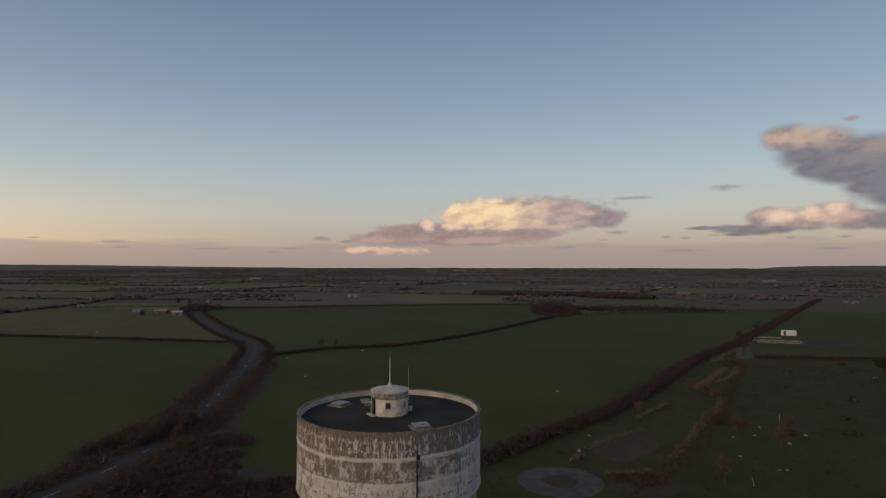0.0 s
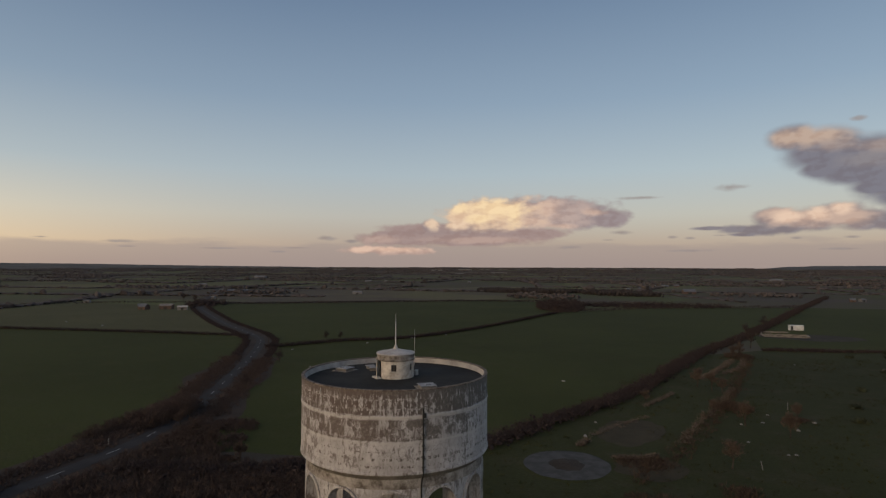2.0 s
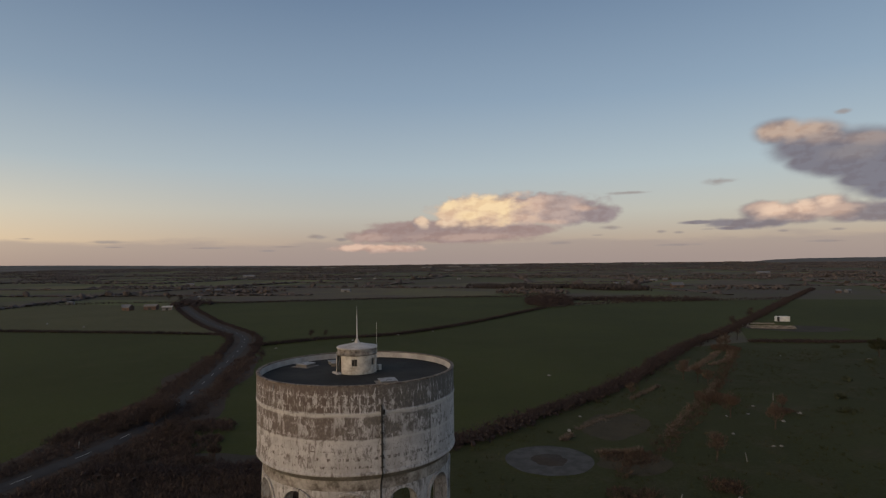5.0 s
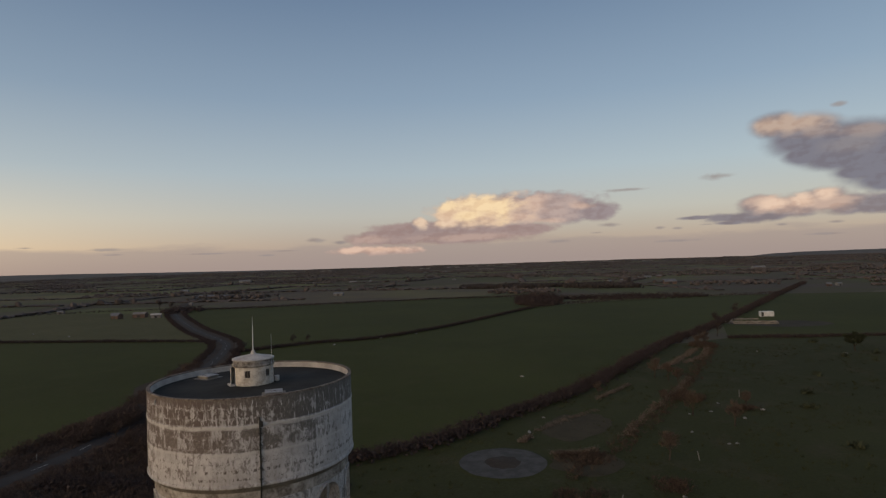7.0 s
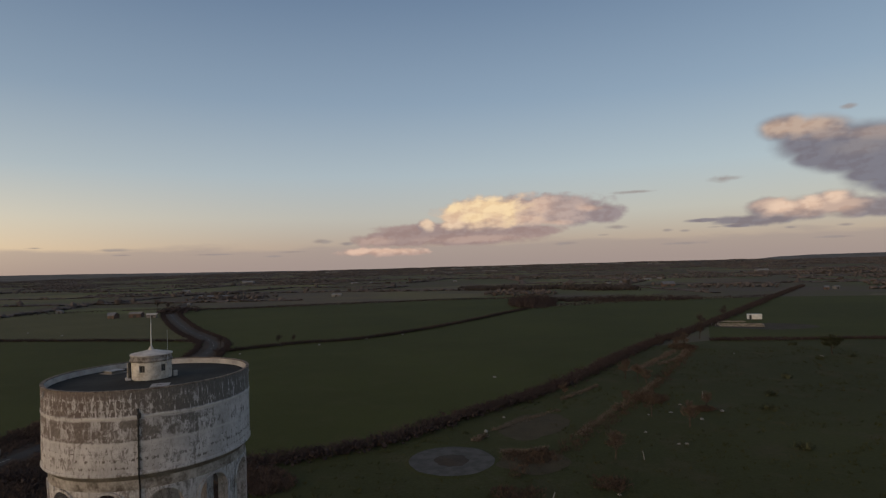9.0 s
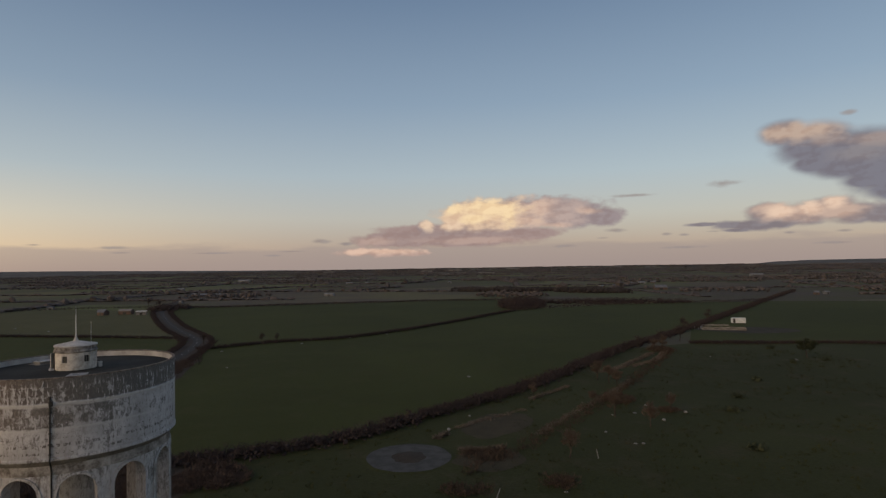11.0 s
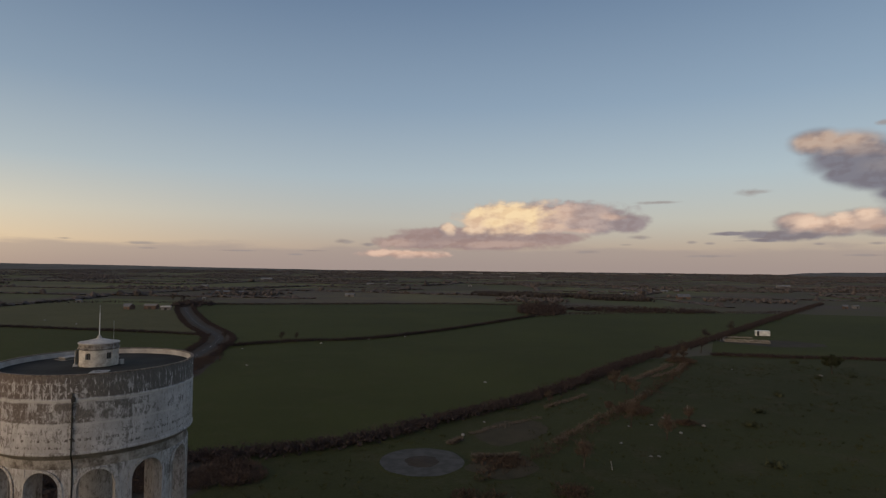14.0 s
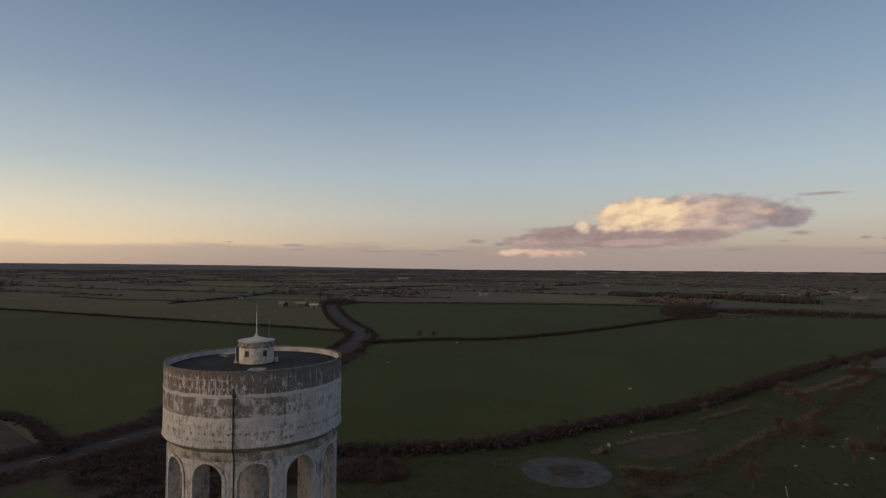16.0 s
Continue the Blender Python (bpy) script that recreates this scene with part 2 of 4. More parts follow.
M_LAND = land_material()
M_ROAD = two_tone("worn_asphalt", (0.030, 0.027, 0.026), (0.046, 0.041, 0.039), 0.35, 9.0, 0.85, 0.25)
M_PAINT = two_tone("road_paint", (0.20, 0.20, 0.19), (0.42, 0.42, 0.40), 2.0, 30.0, 0.7)
M_VERGE = two_tone("dead_verge", (0.036, 0.027, 0.021), (0.060, 0.044, 0.034), 0.12, 3.0, 0.95, 0.6, 0.1)


def foliage(name, dark, light):
    m, N, b = material(name, 0.9)
    g = N.add("ShaderNodeNewGeometry")
    isl = g.outputs["Random Per Island"]
    f = N.math("ADD", N.math("MULTIPLY", isl, 0.7), N.math("MULTIPLY", N.noise(g.outputs["Position"], 0.5, 3.0), 0.4))
    N.put(b.inputs["Base Color"], N.mix(N.step(f, 0.2, 0.9), dark, light))
    b.inputs["Specular IOR Level"].default_value = 0.1
    return m


M_HEDGE = foliage("bare_hedge_twigs", (0.040, 0.030, 0.028), (0.056, 0.042, 0.039))
M_THICKET = foliage("brown_brushwood", (0.056, 0.040, 0.033), (0.084, 0.060, 0.050))
M_DARKWOOD = foliage("dark_winter_wood", (0.036, 0.030, 0.028), (0.052, 0.043, 0.039))
M_SAPLING = foliage("pale_russet_twigs", (0.070, 0.050, 0.038), (0.115, 0.084, 0.064))
# lighter than the near hedges: distance haze put into the twig colour
M_FARWOOD = foliage("hazed_winter_wood", (0.076, 0.063, 0.058), (0.102, 0.086, 0.079))
M_RUSSET = foliage("russet_scrub", (0.050, 0.035, 0.025), (0.090, 0.062, 0.044))
M_DARKBUSH = foliage("evergreen_leaves", (0.026, 0.030, 0.017), (0.050, 0.055, 0.030))
M_BARK = two_tone("grey_bark", (0.035, 0.028, 0.022), (0.075, 0.060, 0.046), 1.0, 14.0, 0.9, 0.5)


def tank_paint(name, bands=True):
    """Old white paint on concrete, flaked to brown and grey in patches and streaks, with pale lift lines."""
    m, N, b = material(name, 0.85)
    tc = N.add("ShaderNodeTexCoord").outputs["Object"]
    x, y, z = N.xyz(tc)[:]
    ang = N.math("ARCTAN2", x, N.math("MULTIPLY", y, -1.0))
    arc = N.math("MULTIPLY", ang, 7.0)
    streak = N.noise(N.join(x, y, N.math("MULTIPLY", z, 0.16)), 3.4, 6.0, 0.72)
    flake = N.noise(N.join(x, y, N.math("MULTIPLY", z, 0.55)), 4.2, 8.0, 0.78, 0.6)
    chip = N.noise(N.join(x, y, N.math("MULTIPLY", z, 0.45)), 9.0, 6.0, 0.75)
    blotch = N.noise(tc, 0.55, 6.0, 0.62)
    grain = N.noise(tc, 11.0, 5.0, 0.7)
    # shutter boards left as a lattice of flaked panels with paint clinging to their joints
    warp = N.math("MULTIPLY", N.math("SUBTRACT", flake, 0.5), 1.0)
    warp2 = N.math("MULTIPLY", N.math("ADD", N.math("MULTIPLY", N.math("SUBTRACT", chip, 0.5), 0.9), N.math("MULTIPLY", N.math("SUBTRACT", streak, 0.5), 0.7)), 1.0)
    boards = N.add("ShaderNodeTexBrick")
    boards.offset, boards.squash = 0.5, 0.8
    N.put(boards.inputs["Vector"], N.join(N.math("ADD", arc, warp), N.math("ADD", z, warp2)))
    for key, val in (("Scale", 1.0), ("Mortar Size", 0.055), ("Mortar Smooth", 0.6), ("Brick Width", 0.60), ("Row Height", 0.62)):
        N.put(boards.inputs[key], val)
    joint = boards.outputs["Fac"]
    cell = N.add("ShaderNodeTexWhiteNoise")
    cell.noise_dimensions = "2D"
    N.put(cell.inputs["Vector"], N.join(N.math("FLOOR", N.math("DIVIDE", N.math("ADD", arc, warp), 0.60)), N.math("FLOOR", N.math("DIVIDE", N.math("ADD", z, warp2), 0.62))))
    board = N.math("SUBTRACT", cell.outputs["Value"], 0.5)
    white = N.mix(N.step(blotch, 0.3, 0.7), (0.37, 0.350, 0.343), (0.545, 0.524, 0.520))
    white = N.mix(N.step(flake, 0.44, 0.66, 0.0, 0.55), white, (0.20, 0.185, 0.165))
    white = N.mix(N.step(streak, 0.50, 0.72, 0.0, 0.45), white, (0.26, 0.225, 0.19))
    side = N.step(ang, -0.1, 0.9)
    stain = N.mix(side, (0.120, 0.086, 0.072), (0.120, 0.112, 0.103))
    stain = N.mix(N.step(grain, 0.3, 0.75, 0.0, 0.65), stain, (0.058, 0.048, 0.040))
    stain = N.mix(N.step(N.math("ADD", chip, N.math("MULTIPLY", board, 0.12)), 0.52, 0.68, 0.0, 0.6), stain, (0.24, 0.215, 0.185))
    if bands:
        waver = N.math("MULTIPLY", N.math("SUBTRACT", blotch, 0.5), 0.30)
        waver = N.math("ADD", waver, N.math("MULTIPLY", N.math("SUBTRACT", flake, 0.5), 0.22))
        h = N.math("ADD", z, waver)
        top = N.step(h, -1.72, -1.60)
        mid = N.math("MULTIPLY", N.step(h, -3.36, -3.26), N.math("SUBTRACT", 1.0, N.step(h, -2.00, -1.88)))
        rimy = N.math("ADD", z, N.math("MULTIPLY", N.math("SUBTRACT", chip, 0.5), 1.2))
        crown = N.math("MULTIPLY", N.step(rimy, -0.55, -0.22, 0.0, 0.95), N.step(grain, 0.72, 0.52, 0.35, 1.0))
        dirt = N.math("ADD", N.math("MULTIPLY", board, 0.16), N.math("ADD", N.math("MULTIPLY", streak, 0.35), N.math("MULTIPLY", flake, 0.65)))
        dirt = N.math("ADD", dirt, N.math("MULTIPLY", N.math("SUBTRACT", blotch, 0.5), 0.40))
        lattice = N.math("MULTIPLY", N.math("MULTIPLY", joint, N.step(chip, 0.34, 0.56)), N.step(ang, 0.30, 0.75, 0.24, 0.08))
        fleck = N.step(N.noise(N.join(x, y, N.math("MULTIPLY", z, 0.17)), 6.5, 4.0, 0.65), 0.53, 0.64, 0.0, 0.30)
        peel = N.math("SUBTRACT", N.math("SUBTRACT", dirt, lattice), fleck)
        upper = N.math("MULTIPLY", top, N.step(peel, 0.30, 0.43, 0.0, 0.97))
        fade = N.step(ang, 0.45, 1.5, 0.0, 0.14)
        second = N.math("MULTIPLY", mid, N.step(N.math("SUBTRACT", N.math("SUBTRACT", dirt, N.math("MULTIPLY", lattice, 0.3)), fade), 0.37, 0.52, 0.0, 0.92))
        lower = N.step(N.math("ADD", dirt, N.step(ang, -0.5, 0.6, 0.045, 0.0)), 0.555, 0.66, 0.0, 0.75)
        # rows of short drips under two lift joints
        drip = N.noise(N.join(N.math("MULTIPLY", arc, 1.0), N.math("MULTIPLY", z, 0.3)), 5.5, 3.0, 0.7)
        rows = None
        for level, tall, cut in ((4.02, 0.05, 0.56), (4.50, 0.13, 0.52), (4.98, 0.11, 0.55)):
            near = N.step(N.math("ABSOLUTE", N.math("ADD", N.math("ADD", z, N.math("MULTIPLY", waver, 0.35)), level)), tall, tall * 0.5)
            row = N.math("MULTIPLY", near, N.step(drip, cut, cut + 0.05, 0.0, 0.92))
            rows = row if rows is None else N.math("MAXIMUM", rows, row)
        f = N.math("MAXIMUM", N.math("MAXIMUM", upper, second), N.math("MAXIMUM", lower, N.math("MAXIMUM", crown, rows)))
        ring = N.step(N.math("ABSOLUTE", N.math("ADD", h, 1.80)), 0.13, 0.05, 0.0, 0.75)
        ring = N.math("MAXIMUM", ring, N.step(N.math("ABSOLUTE", N.math("ADD", h, 3.44)), 0.10, 0.03, 0.0, 0.5))
        f = N.math("MULTIPLY", f, N.math("SUBTRACT", 1.0, N.math("MULTIPLY", ring, N.step(chip, 0.60, 0.45))))
        white = N.mix(ring, white, (0.50, 0.48, 0.45))
    else:
        f = N.step(N.math("ADD", N.math("MULTIPLY", streak, 0.5), N.math("ADD", N.math("MULTIPLY", flake, 0.5), N.math("MULTIPLY", N.math("SUBTRACT", blotch, 0.5), 0.6))), 0.46, 0.66, 0.0, 0.85)
    N.put(b.inputs["Base Color"], N.mix(f, white, stain))
    bump(N, b, N.math("SUBTRACT", flake, N.math("MULTIPLY", f, 0.9)), 0.45, 0.03)
    return m


M_TANK = tank_paint("flaked_white_paint")
M_CONC = tank_paint("stained_white_paint", False)
# dull concrete; on the tank soffit its dark tone stands for shade
M_RIDGE = two_tone("concrete_and_soffit_shade", (0.12, 0.105, 0.09), (0.26, 0.235, 0.20), 0.8, 8.0, 0.9, 0.4)
M_DRUM = two_tone("stained_drum", (0.085, 0.068, 0.055), (0.40, 0.37, 0.335), 0.9, 4.5, 0.9, 0.4)
M_DECK = two_tone("roofing_felt", (0.022, 0.021, 0.019), (0.042, 0.040, 0.036), 0.5, 12.0, 0.95, 0.2)
M_RIM = two_tone("browned_coping", (0.060, 0.047, 0.039), (0.24, 0.20, 0.17), 2.6, 9.0, 0.9, 0.4)
M_REED = foliage("dry_reed", (0.090, 0.070, 0.054), (0.165, 0.132, 0.105))
M_MUD = two_tone("brown_mud", (0.036, 0.030, 0.023), (0.062, 0.050, 0.039), 0.15, 2.0, 0.95, 0.5, 0.1)
M_BARE = two_tone("bare_earth", (0.046, 0.038, 0.022), (0.066, 0.052, 0.031), 0.25, 2.5, 0.95, 0.5, 0.08)
M_HILL = two_tone("distant_hill", (0.072, 0.066, 0.060), (0.125, 0.112, 0.098), 0.004, 0.03, 0.95, 0.0)
M_COPE = two_tone("weathered_coping", (0.30, 0.28, 0.26), (0.52, 0.49, 0.46), 1.0, 9.0, 0.85, 0.3)
M_WHITE = two_tone("painted_render", (0.30, 0.265, 0.225), (0.60, 0.56, 0.50), 1.9, 9.0, 0.8, 0.25)
M_CORNICE = two_tone("stained_cornice", (0.065, 0.054, 0.044), (0.34, 0.31, 0.28), 2.2, 7.0, 0.9, 0.4)
M_STEEL = two_tone("galvanised_steel", (0.34, 0.35, 0.37), (0.52, 0.53, 0.55), 2.0, 20.0, 0.45, 0.1, 0.01, 0.7)
M_LID = two_tone("dull_zinc_lid", (0.17, 0.165, 0.16), (0.32, 0.31, 0.30), 2.5, 12.0, 0.7, 0.2)
M_BLACK = two_tone("black_iron", (0.010, 0.010, 0.010), (0.025, 0.023, 0.022), 2.0, 20.0, 0.6)
# near-black colour that paints in the shade of doorways and the hut interior
M_DARK = two_tone("dark_opening", (0.012, 0.011, 0.010), (0.030, 0.026, 0.022), 2.0, 20.0, 0.6)
M_TIN = two_tone("white_sheet_metal", (0.46, 0.46, 0.45), (0.64, 0.64, 0.62), 0.8, 6.0, 0.5)
M_OLDTIN = two_tone("dull_sheet_metal", (0.11, 0.105, 0.100), (0.19, 0.182, 0.176), 0.3, 4.0, 0.6)
M_WATER, _N, _b = material("still_pond_water", 0.6)
_n = _N.noise(_N.add("ShaderNodeNewGeometry").outputs["Position"], 0.6, 3.0)
_N.put(_b.inputs["Base Color"], _N.mix(_N.step(_n, 0.35, 0.65), (0.050, 0.045, 0.039), (0.074, 0.068, 0.060)))
_b.inputs["Specular IOR Level"].default_value = 0.06
bump(_N, _b, _N.noise(_N.add("ShaderNodeNewGeometry").outputs["Position"], 2.5, 3.0), 0.08, 0.02)
M_FLECK = two_tone("pale_fleck", (0.13, 0.125, 0.115), (0.26, 0.25, 0.235), 1.5, 8.0, 0.9, 0.5)
M_BRICKRED = two_tone("farm_brick", (0.085, 0.058, 0.046), (0.14, 0.098, 0.080), 0.5, 6.0, 0.85)
M_SLATE = two_tone("grey_slate", (0.07, 0.07, 0.075), (0.13, 0.13, 0.135), 0.5, 6.0, 0.6)
M_TIMBER = two_tone("weathered_timber", (0.13, 0.118, 0.105), (0.25, 0.23, 0.21), 1.0, 10.0, 0.85)


# ---- mesh helpers ----
def obj(name, bm, mat, smooth=False):
    me = bpy.data.meshes.new(name)
    bm.normal_update()
    bm.to_mesh(me)
    bm.free()
    if smooth:
        for f in me.polygons:
            f.use_smooth = True
    me.materials.append(mat)
    return new(name, me)


def part(name, bm, mat, parent, label="", smooth=False):
    ob = obj(name, bm, mat, smooth)
    ob.parent = parent
    return tagged(ob, label)


def thing(name, label, category, at=(0, 0, 0), turn=0.0, group="", kind=""):
    ob = new(name)
    ob.matrix_basis = pose(*at, 0, 0, turn)
    return tagged(ob, label, category, group, kind)


def box(bm, x0, x1, y0, y1, z0, z1, m=None):
    vs = [bm.verts.new((x, y, z)) for z in (z0, z1) for x, y in ((x0, y0), (x1, y0), (x1, y1), (x0, y1))]
    for a in ((3, 2, 1, 0), (4, 5, 6, 7), (0, 1, 5, 4), (1, 2, 6, 5), (2, 3, 7, 6), (3, 0, 4, 7)):
        bm.faces.new([vs[i] for i in a])
    if m is not None:
        bmesh.ops.transform(bm, matrix=m, verts=vs)
    return vs


def bevelled_box(x0, x1, y0, y1, z0, z1, r=0.03, m=None):
    bm = bmesh.new()
    box(bm, x0, x1, y0, y1, z0, z1)
    bmesh.ops.bevel(bm, geom=bm.edges[:], offset=r, segments=2, profile=0.7, affect="EDGES")
    if m is not None:
        bmesh.ops.transform(bm, matrix=m, verts=bm.verts[:])
    return bm


def lathe(profile, n=96, closed=True, a0=0.0, a1=360.0, bm=None):
    """A solid of revolution about z; profile is a list of (radius, height), closed into a ring when closed."""
    bm = bm or bmesh.new()
    full = abs(a1 - a0) >= 359.9
    rows = []
    for i in range(n if full else n + 1):
        a = radians(a0 + (a1 - a0) * i / n)
        rows.append([bm.verts.new((r * math.sin(a), -r * math.cos(a), z)) for r, z in profile])
    k = len(profile)
    for i in range(n):
        p, q = rows[i], rows[(i + 1) % len(rows)]
        for j in range(k if closed else k - 1):
            bm.faces.new((p[j], q[j], q[(j + 1) % k], p[(j + 1) % k]))
    if closed and not full:
        bm.faces.new(rows[0])
        bm.faces.new(list(reversed(rows[-1])))
    bmesh.ops.recalc_face_normals(bm, faces=bm.faces[:])
    return bm


def rod(points, r0, r1=None, n=8, bm=None):
    """A tapered round bar through points."""
    bm = bm or bmesh.new()
    r1 = r0 if r1 is None else r1
    rings = []
    pts = [Vector(p) for p in points]
    for i, p in enumerate(pts):
        d = (pts[min(i + 1, len(pts) - 1)] - pts[max(i - 1, 0)]).normalized()
        u = d.orthogonal().normalized()
        w = d.cross(u)
        r = r0 + (r1 - r0) * i / (len(pts) - 1)
        rings.append([bm.verts.new(p + u * r * math.cos(t) + w * r * math.sin(t)) for t in (2 * math.pi * k / n for k in range(n))])
    for a, b in zip(rings, rings[1:]):
        for k in range(n):
            bm.faces.new((a[k], a[(k + 1) % n], b[(k + 1) % n], b[k]))
    bm.faces.new(list(reversed(rings[0])))
    bm.faces.new(rings[-1])
    return bm


def smooth_line(pts, step=4.0):
    """Points every few metres along a smooth curve through pts."""
    P = [Vector((*p, 0.0)) for p in pts]
    P = [P[0] * 2 - P[1]] + P + [P[-1] * 2 - P[-2]]
    out = []
    for i in range(1, len(P) - 2):
        a, b, c, d = P[i - 1:i + 3]
        n = max(1, int((c - b).length / step))
        for k in range(n):
            t = k / n
            out.append(0.5 * ((2 * b) + (c - a) * t + (2 * a - 5 * b + 4 * c - d) * t * t + (3 * b - a - 3 * c + d) * t ** 3))
    out.append(P[-2])
    return out


def ribbon(line, left, right, z, bm=None, crown=0.0):
    """A strip along line from left to right of it (metres), with a slight crown."""
    bm = bm or bmesh.new()
    prev = None
    for i, p in enumerate(line):
        d = (line[min(i + 1, len(line) - 1)] - line[max(i - 1, 0)]).normalized()
        s = Vector((d.y, -d.x, 0))
        row = [bm.verts.new((*(p + s * left).xy, z)), bm.verts.new((*(p + s * (left + right) / 2).xy, z + crown)), bm.verts.new((*(p + s * right).xy, z))]
        if prev:
            for k in range(2):
                bm.faces.new((prev[k], prev[k + 1], row[k + 1], row[k]))
        prev = row
    bmesh.ops.recalc_face_normals(bm, faces=bm.faces[:])
    return bm


ICO_V, ICO_F = None, None
_b = bmesh.new()
bmesh.ops.create_icosphere(_b, subdivisions=1, radius=1.0)
ICO_V = np.array([v.co[:] for v in _b.verts])
ICO_F = np.array([[v.index for v in f.verts] for f in _b.faces])
_b.free()


def clumps(name, spots, mat, rng, ragged=0.45):
    """Many small uneven clumps in one mesh; spots are rows of x, y, z, width, height."""
    spots = np.asarray(spots, float)
    n = len(spots)
    jag = 1.0 + ragged * (rng.random((n, len(ICO_V), 1)) * 2 - 1)
    turn = rng.random(n) * 6.283
    v = ICO_V[None] * jag
    c, s = np.cos(turn)[:, None], np.sin(turn)[:, None]
    v = np.stack([v[..., 0] * c - v[..., 1] * s, v[..., 0] * s + v[..., 1] * c, v[..., 2]], -1)
    v = v * spots[:, None, [3, 3, 4]] + spots[:, None, :3]
    f = ICO_F[None] + (np.arange(n) * len(ICO_V))[:, None, None]
    me = bpy.data.meshes.new(name)
    me.from_pydata(v.reshape(-1, 3).tolist(), [], f.reshape(-1, 3).tolist())
    me.materials.append(mat)
    return new(name, me)


def sprays(name, spots, mat, rng, count, size):
    """Bunches of thin upright twigs or leaves round each spot, in one mesh."""
    spots = np.asarray(spots, float)
    n = len(spots) * count
    base = np.repeat(spots, count, 0)
    th = rng.random(n) * 6.283
    rad = np.sqrt(rng.random(n))
    o = base[:, :3] + np.stack([np.cos(th) * rad * base[:, 3], np.sin(th) * rad * base[:, 3], (rng.random(n) * 1.3 - 0.3) * base[:, 4]], -1)
    way = np.stack([np.cos(th) * 0.8, np.sin(th) * 0.8, 0.5 + rng.random(n)], -1) + rng.normal(0, 0.35, (n, 3))
    way /= np.linalg.norm(way, axis=1)[:, None]
    side = np.cross(way, rng.normal(0, 1, (n, 3)))
    side /= np.linalg.norm(side, axis=1)[:, None]
    ln = (size * (0.6 + 0.8 * rng.random(n)))[:, None]
    v = np.stack([o - side * ln * 0.10, o + side * ln * 0.10, o + way * ln], 1)
    me = bpy.data.meshes.new(name)
    me.from_pydata(v.reshape(-1, 3).tolist(), [], np.arange(3 * n).reshape(-1, 3).tolist())
    me.materials.append(mat)
    return new(name, me)


def hedge_spots(line, width, height, per_m, rng):
    rows = []
    for a, b in zip(line, line[1:]):
        L = (b - a).length
        d = (b - a) / max(L, 1e-6)
        s = Vector((d.y, -d.x, 0))
        for _ in range(max(1, int(L * per_m))):
            p = a + d * (rng.random() * L) + s * rng.normal(0, width * 0.28)
            k = 0.60 + 0.30 * noise.noise(p * 0.04) + 0.10 * noise.noise(p * 0.15)
            h = height * max(0.35, k + 0.35)
            r = 0.15 + rng.random() * 0.24
            rows.append((p.x, p.y, rng.random() ** 0.8 * max(0.8 * h - r, 0.1), r, r * (0.7 + rng.random() * 0.5)))
    return rows


# ---- ground and fields ----
def disc_sheet(name, r_out, mat):
    bm = bmesh.new()
    rings = [0, 20, 60, 140, 300, 600, 1200, 2200, 3400, r_out]
    n = 96
    rows = [[bm.verts.new((0, 0, 0))]]
    for r in rings[1:]:
        rows.append([bm.verts.new((r * math.cos(2 * math.pi * k / n), r * math.sin(2 * math.pi * k / n), 0.0)) for k in range(n)])
    for k in range(n):
        bm.faces.new((rows[0][0], rows[1][k], rows[1][(k + 1) % n]))
    for a, b in zip(rows[1:], rows[2:]):
        for k in range(n):
            bm.faces.new((a[k], b[k], b[(k + 1) % n], a[(k + 1) % n]))
    return obj(name, bm, mat)


ground = tagged(disc_sheet("ground", 4700, M_LAND), "flat open farmland with a patchwork of fields lightened for haze", "ground", kind="structure")

ROAD = [(-420, 700), (-350, 580), (-285, 455), (-243, 372), (-205.5, 315.2), (-151.1, 244), (-118.5, 206.8), (-101.5, 184), (-86.6, 148.4), (-73.4, 108.6), (-64.6, 80.4), (-59.6, 56.9), (-59.5, 41), (-62.8, 16.4), (-72, -20), (-95, -90), (-140, -200), (-200, -400)]
H1 = [(-520, 205), (-395, 208), (-251.8, 202.6), (-182.2, 200.4), (-124.7, 197), (-112, 193.5)]
H2 = [(-89, 162.9), (-66.5, 186.7), (-42, 201.2), (-15.4, 246.5), (24.2, 340.6)]
H3 = [(-238, 378), (-180, 395), (-112, 424), (-38, 448), (24, 452)]
H4 = [(-51.6, 36.9), (-34.2, 38.7), (-17, 45.9), (-4, 54), (4, 61.1), (14.1, 76.4), (26.2, 93.2), (41.5, 120.6), (65.8, 171), (106.6, 240.5), (202, 418), (280, 560)]
H5 = [(92.4, 187.5), (119.1, 187.5), (150.3, 189), (220, 172), (330, 165)]
H6 = [(24.2, 340.6), (60, 370), (110, 395.7), (202, 418)]
H7 = [(-520, 330), (-400, 322), (-330, 372), (-262, 392)]
H8 = [(-61.2, 24.7), (-70.2, 28.8), (-92.1, 35.5), (-120, 30), (-200, 20)]


def patch(name, pts, z, mat, label):
    bm = bmesh.new()
    bm.faces.new([bm.verts.new((x, y, z)) for x, y in pts])
    bmesh.ops.triangulate(bm, faces=bm.faces[:])
    bmesh.ops.recalc_face_normals(bm, faces=bm.faces[:])
    for f in bm.faces:
        if f.normal.z < 0:
            f.normal_flip()
    return tagged(obj(name, bm, mat), label, "field", kind="structure")


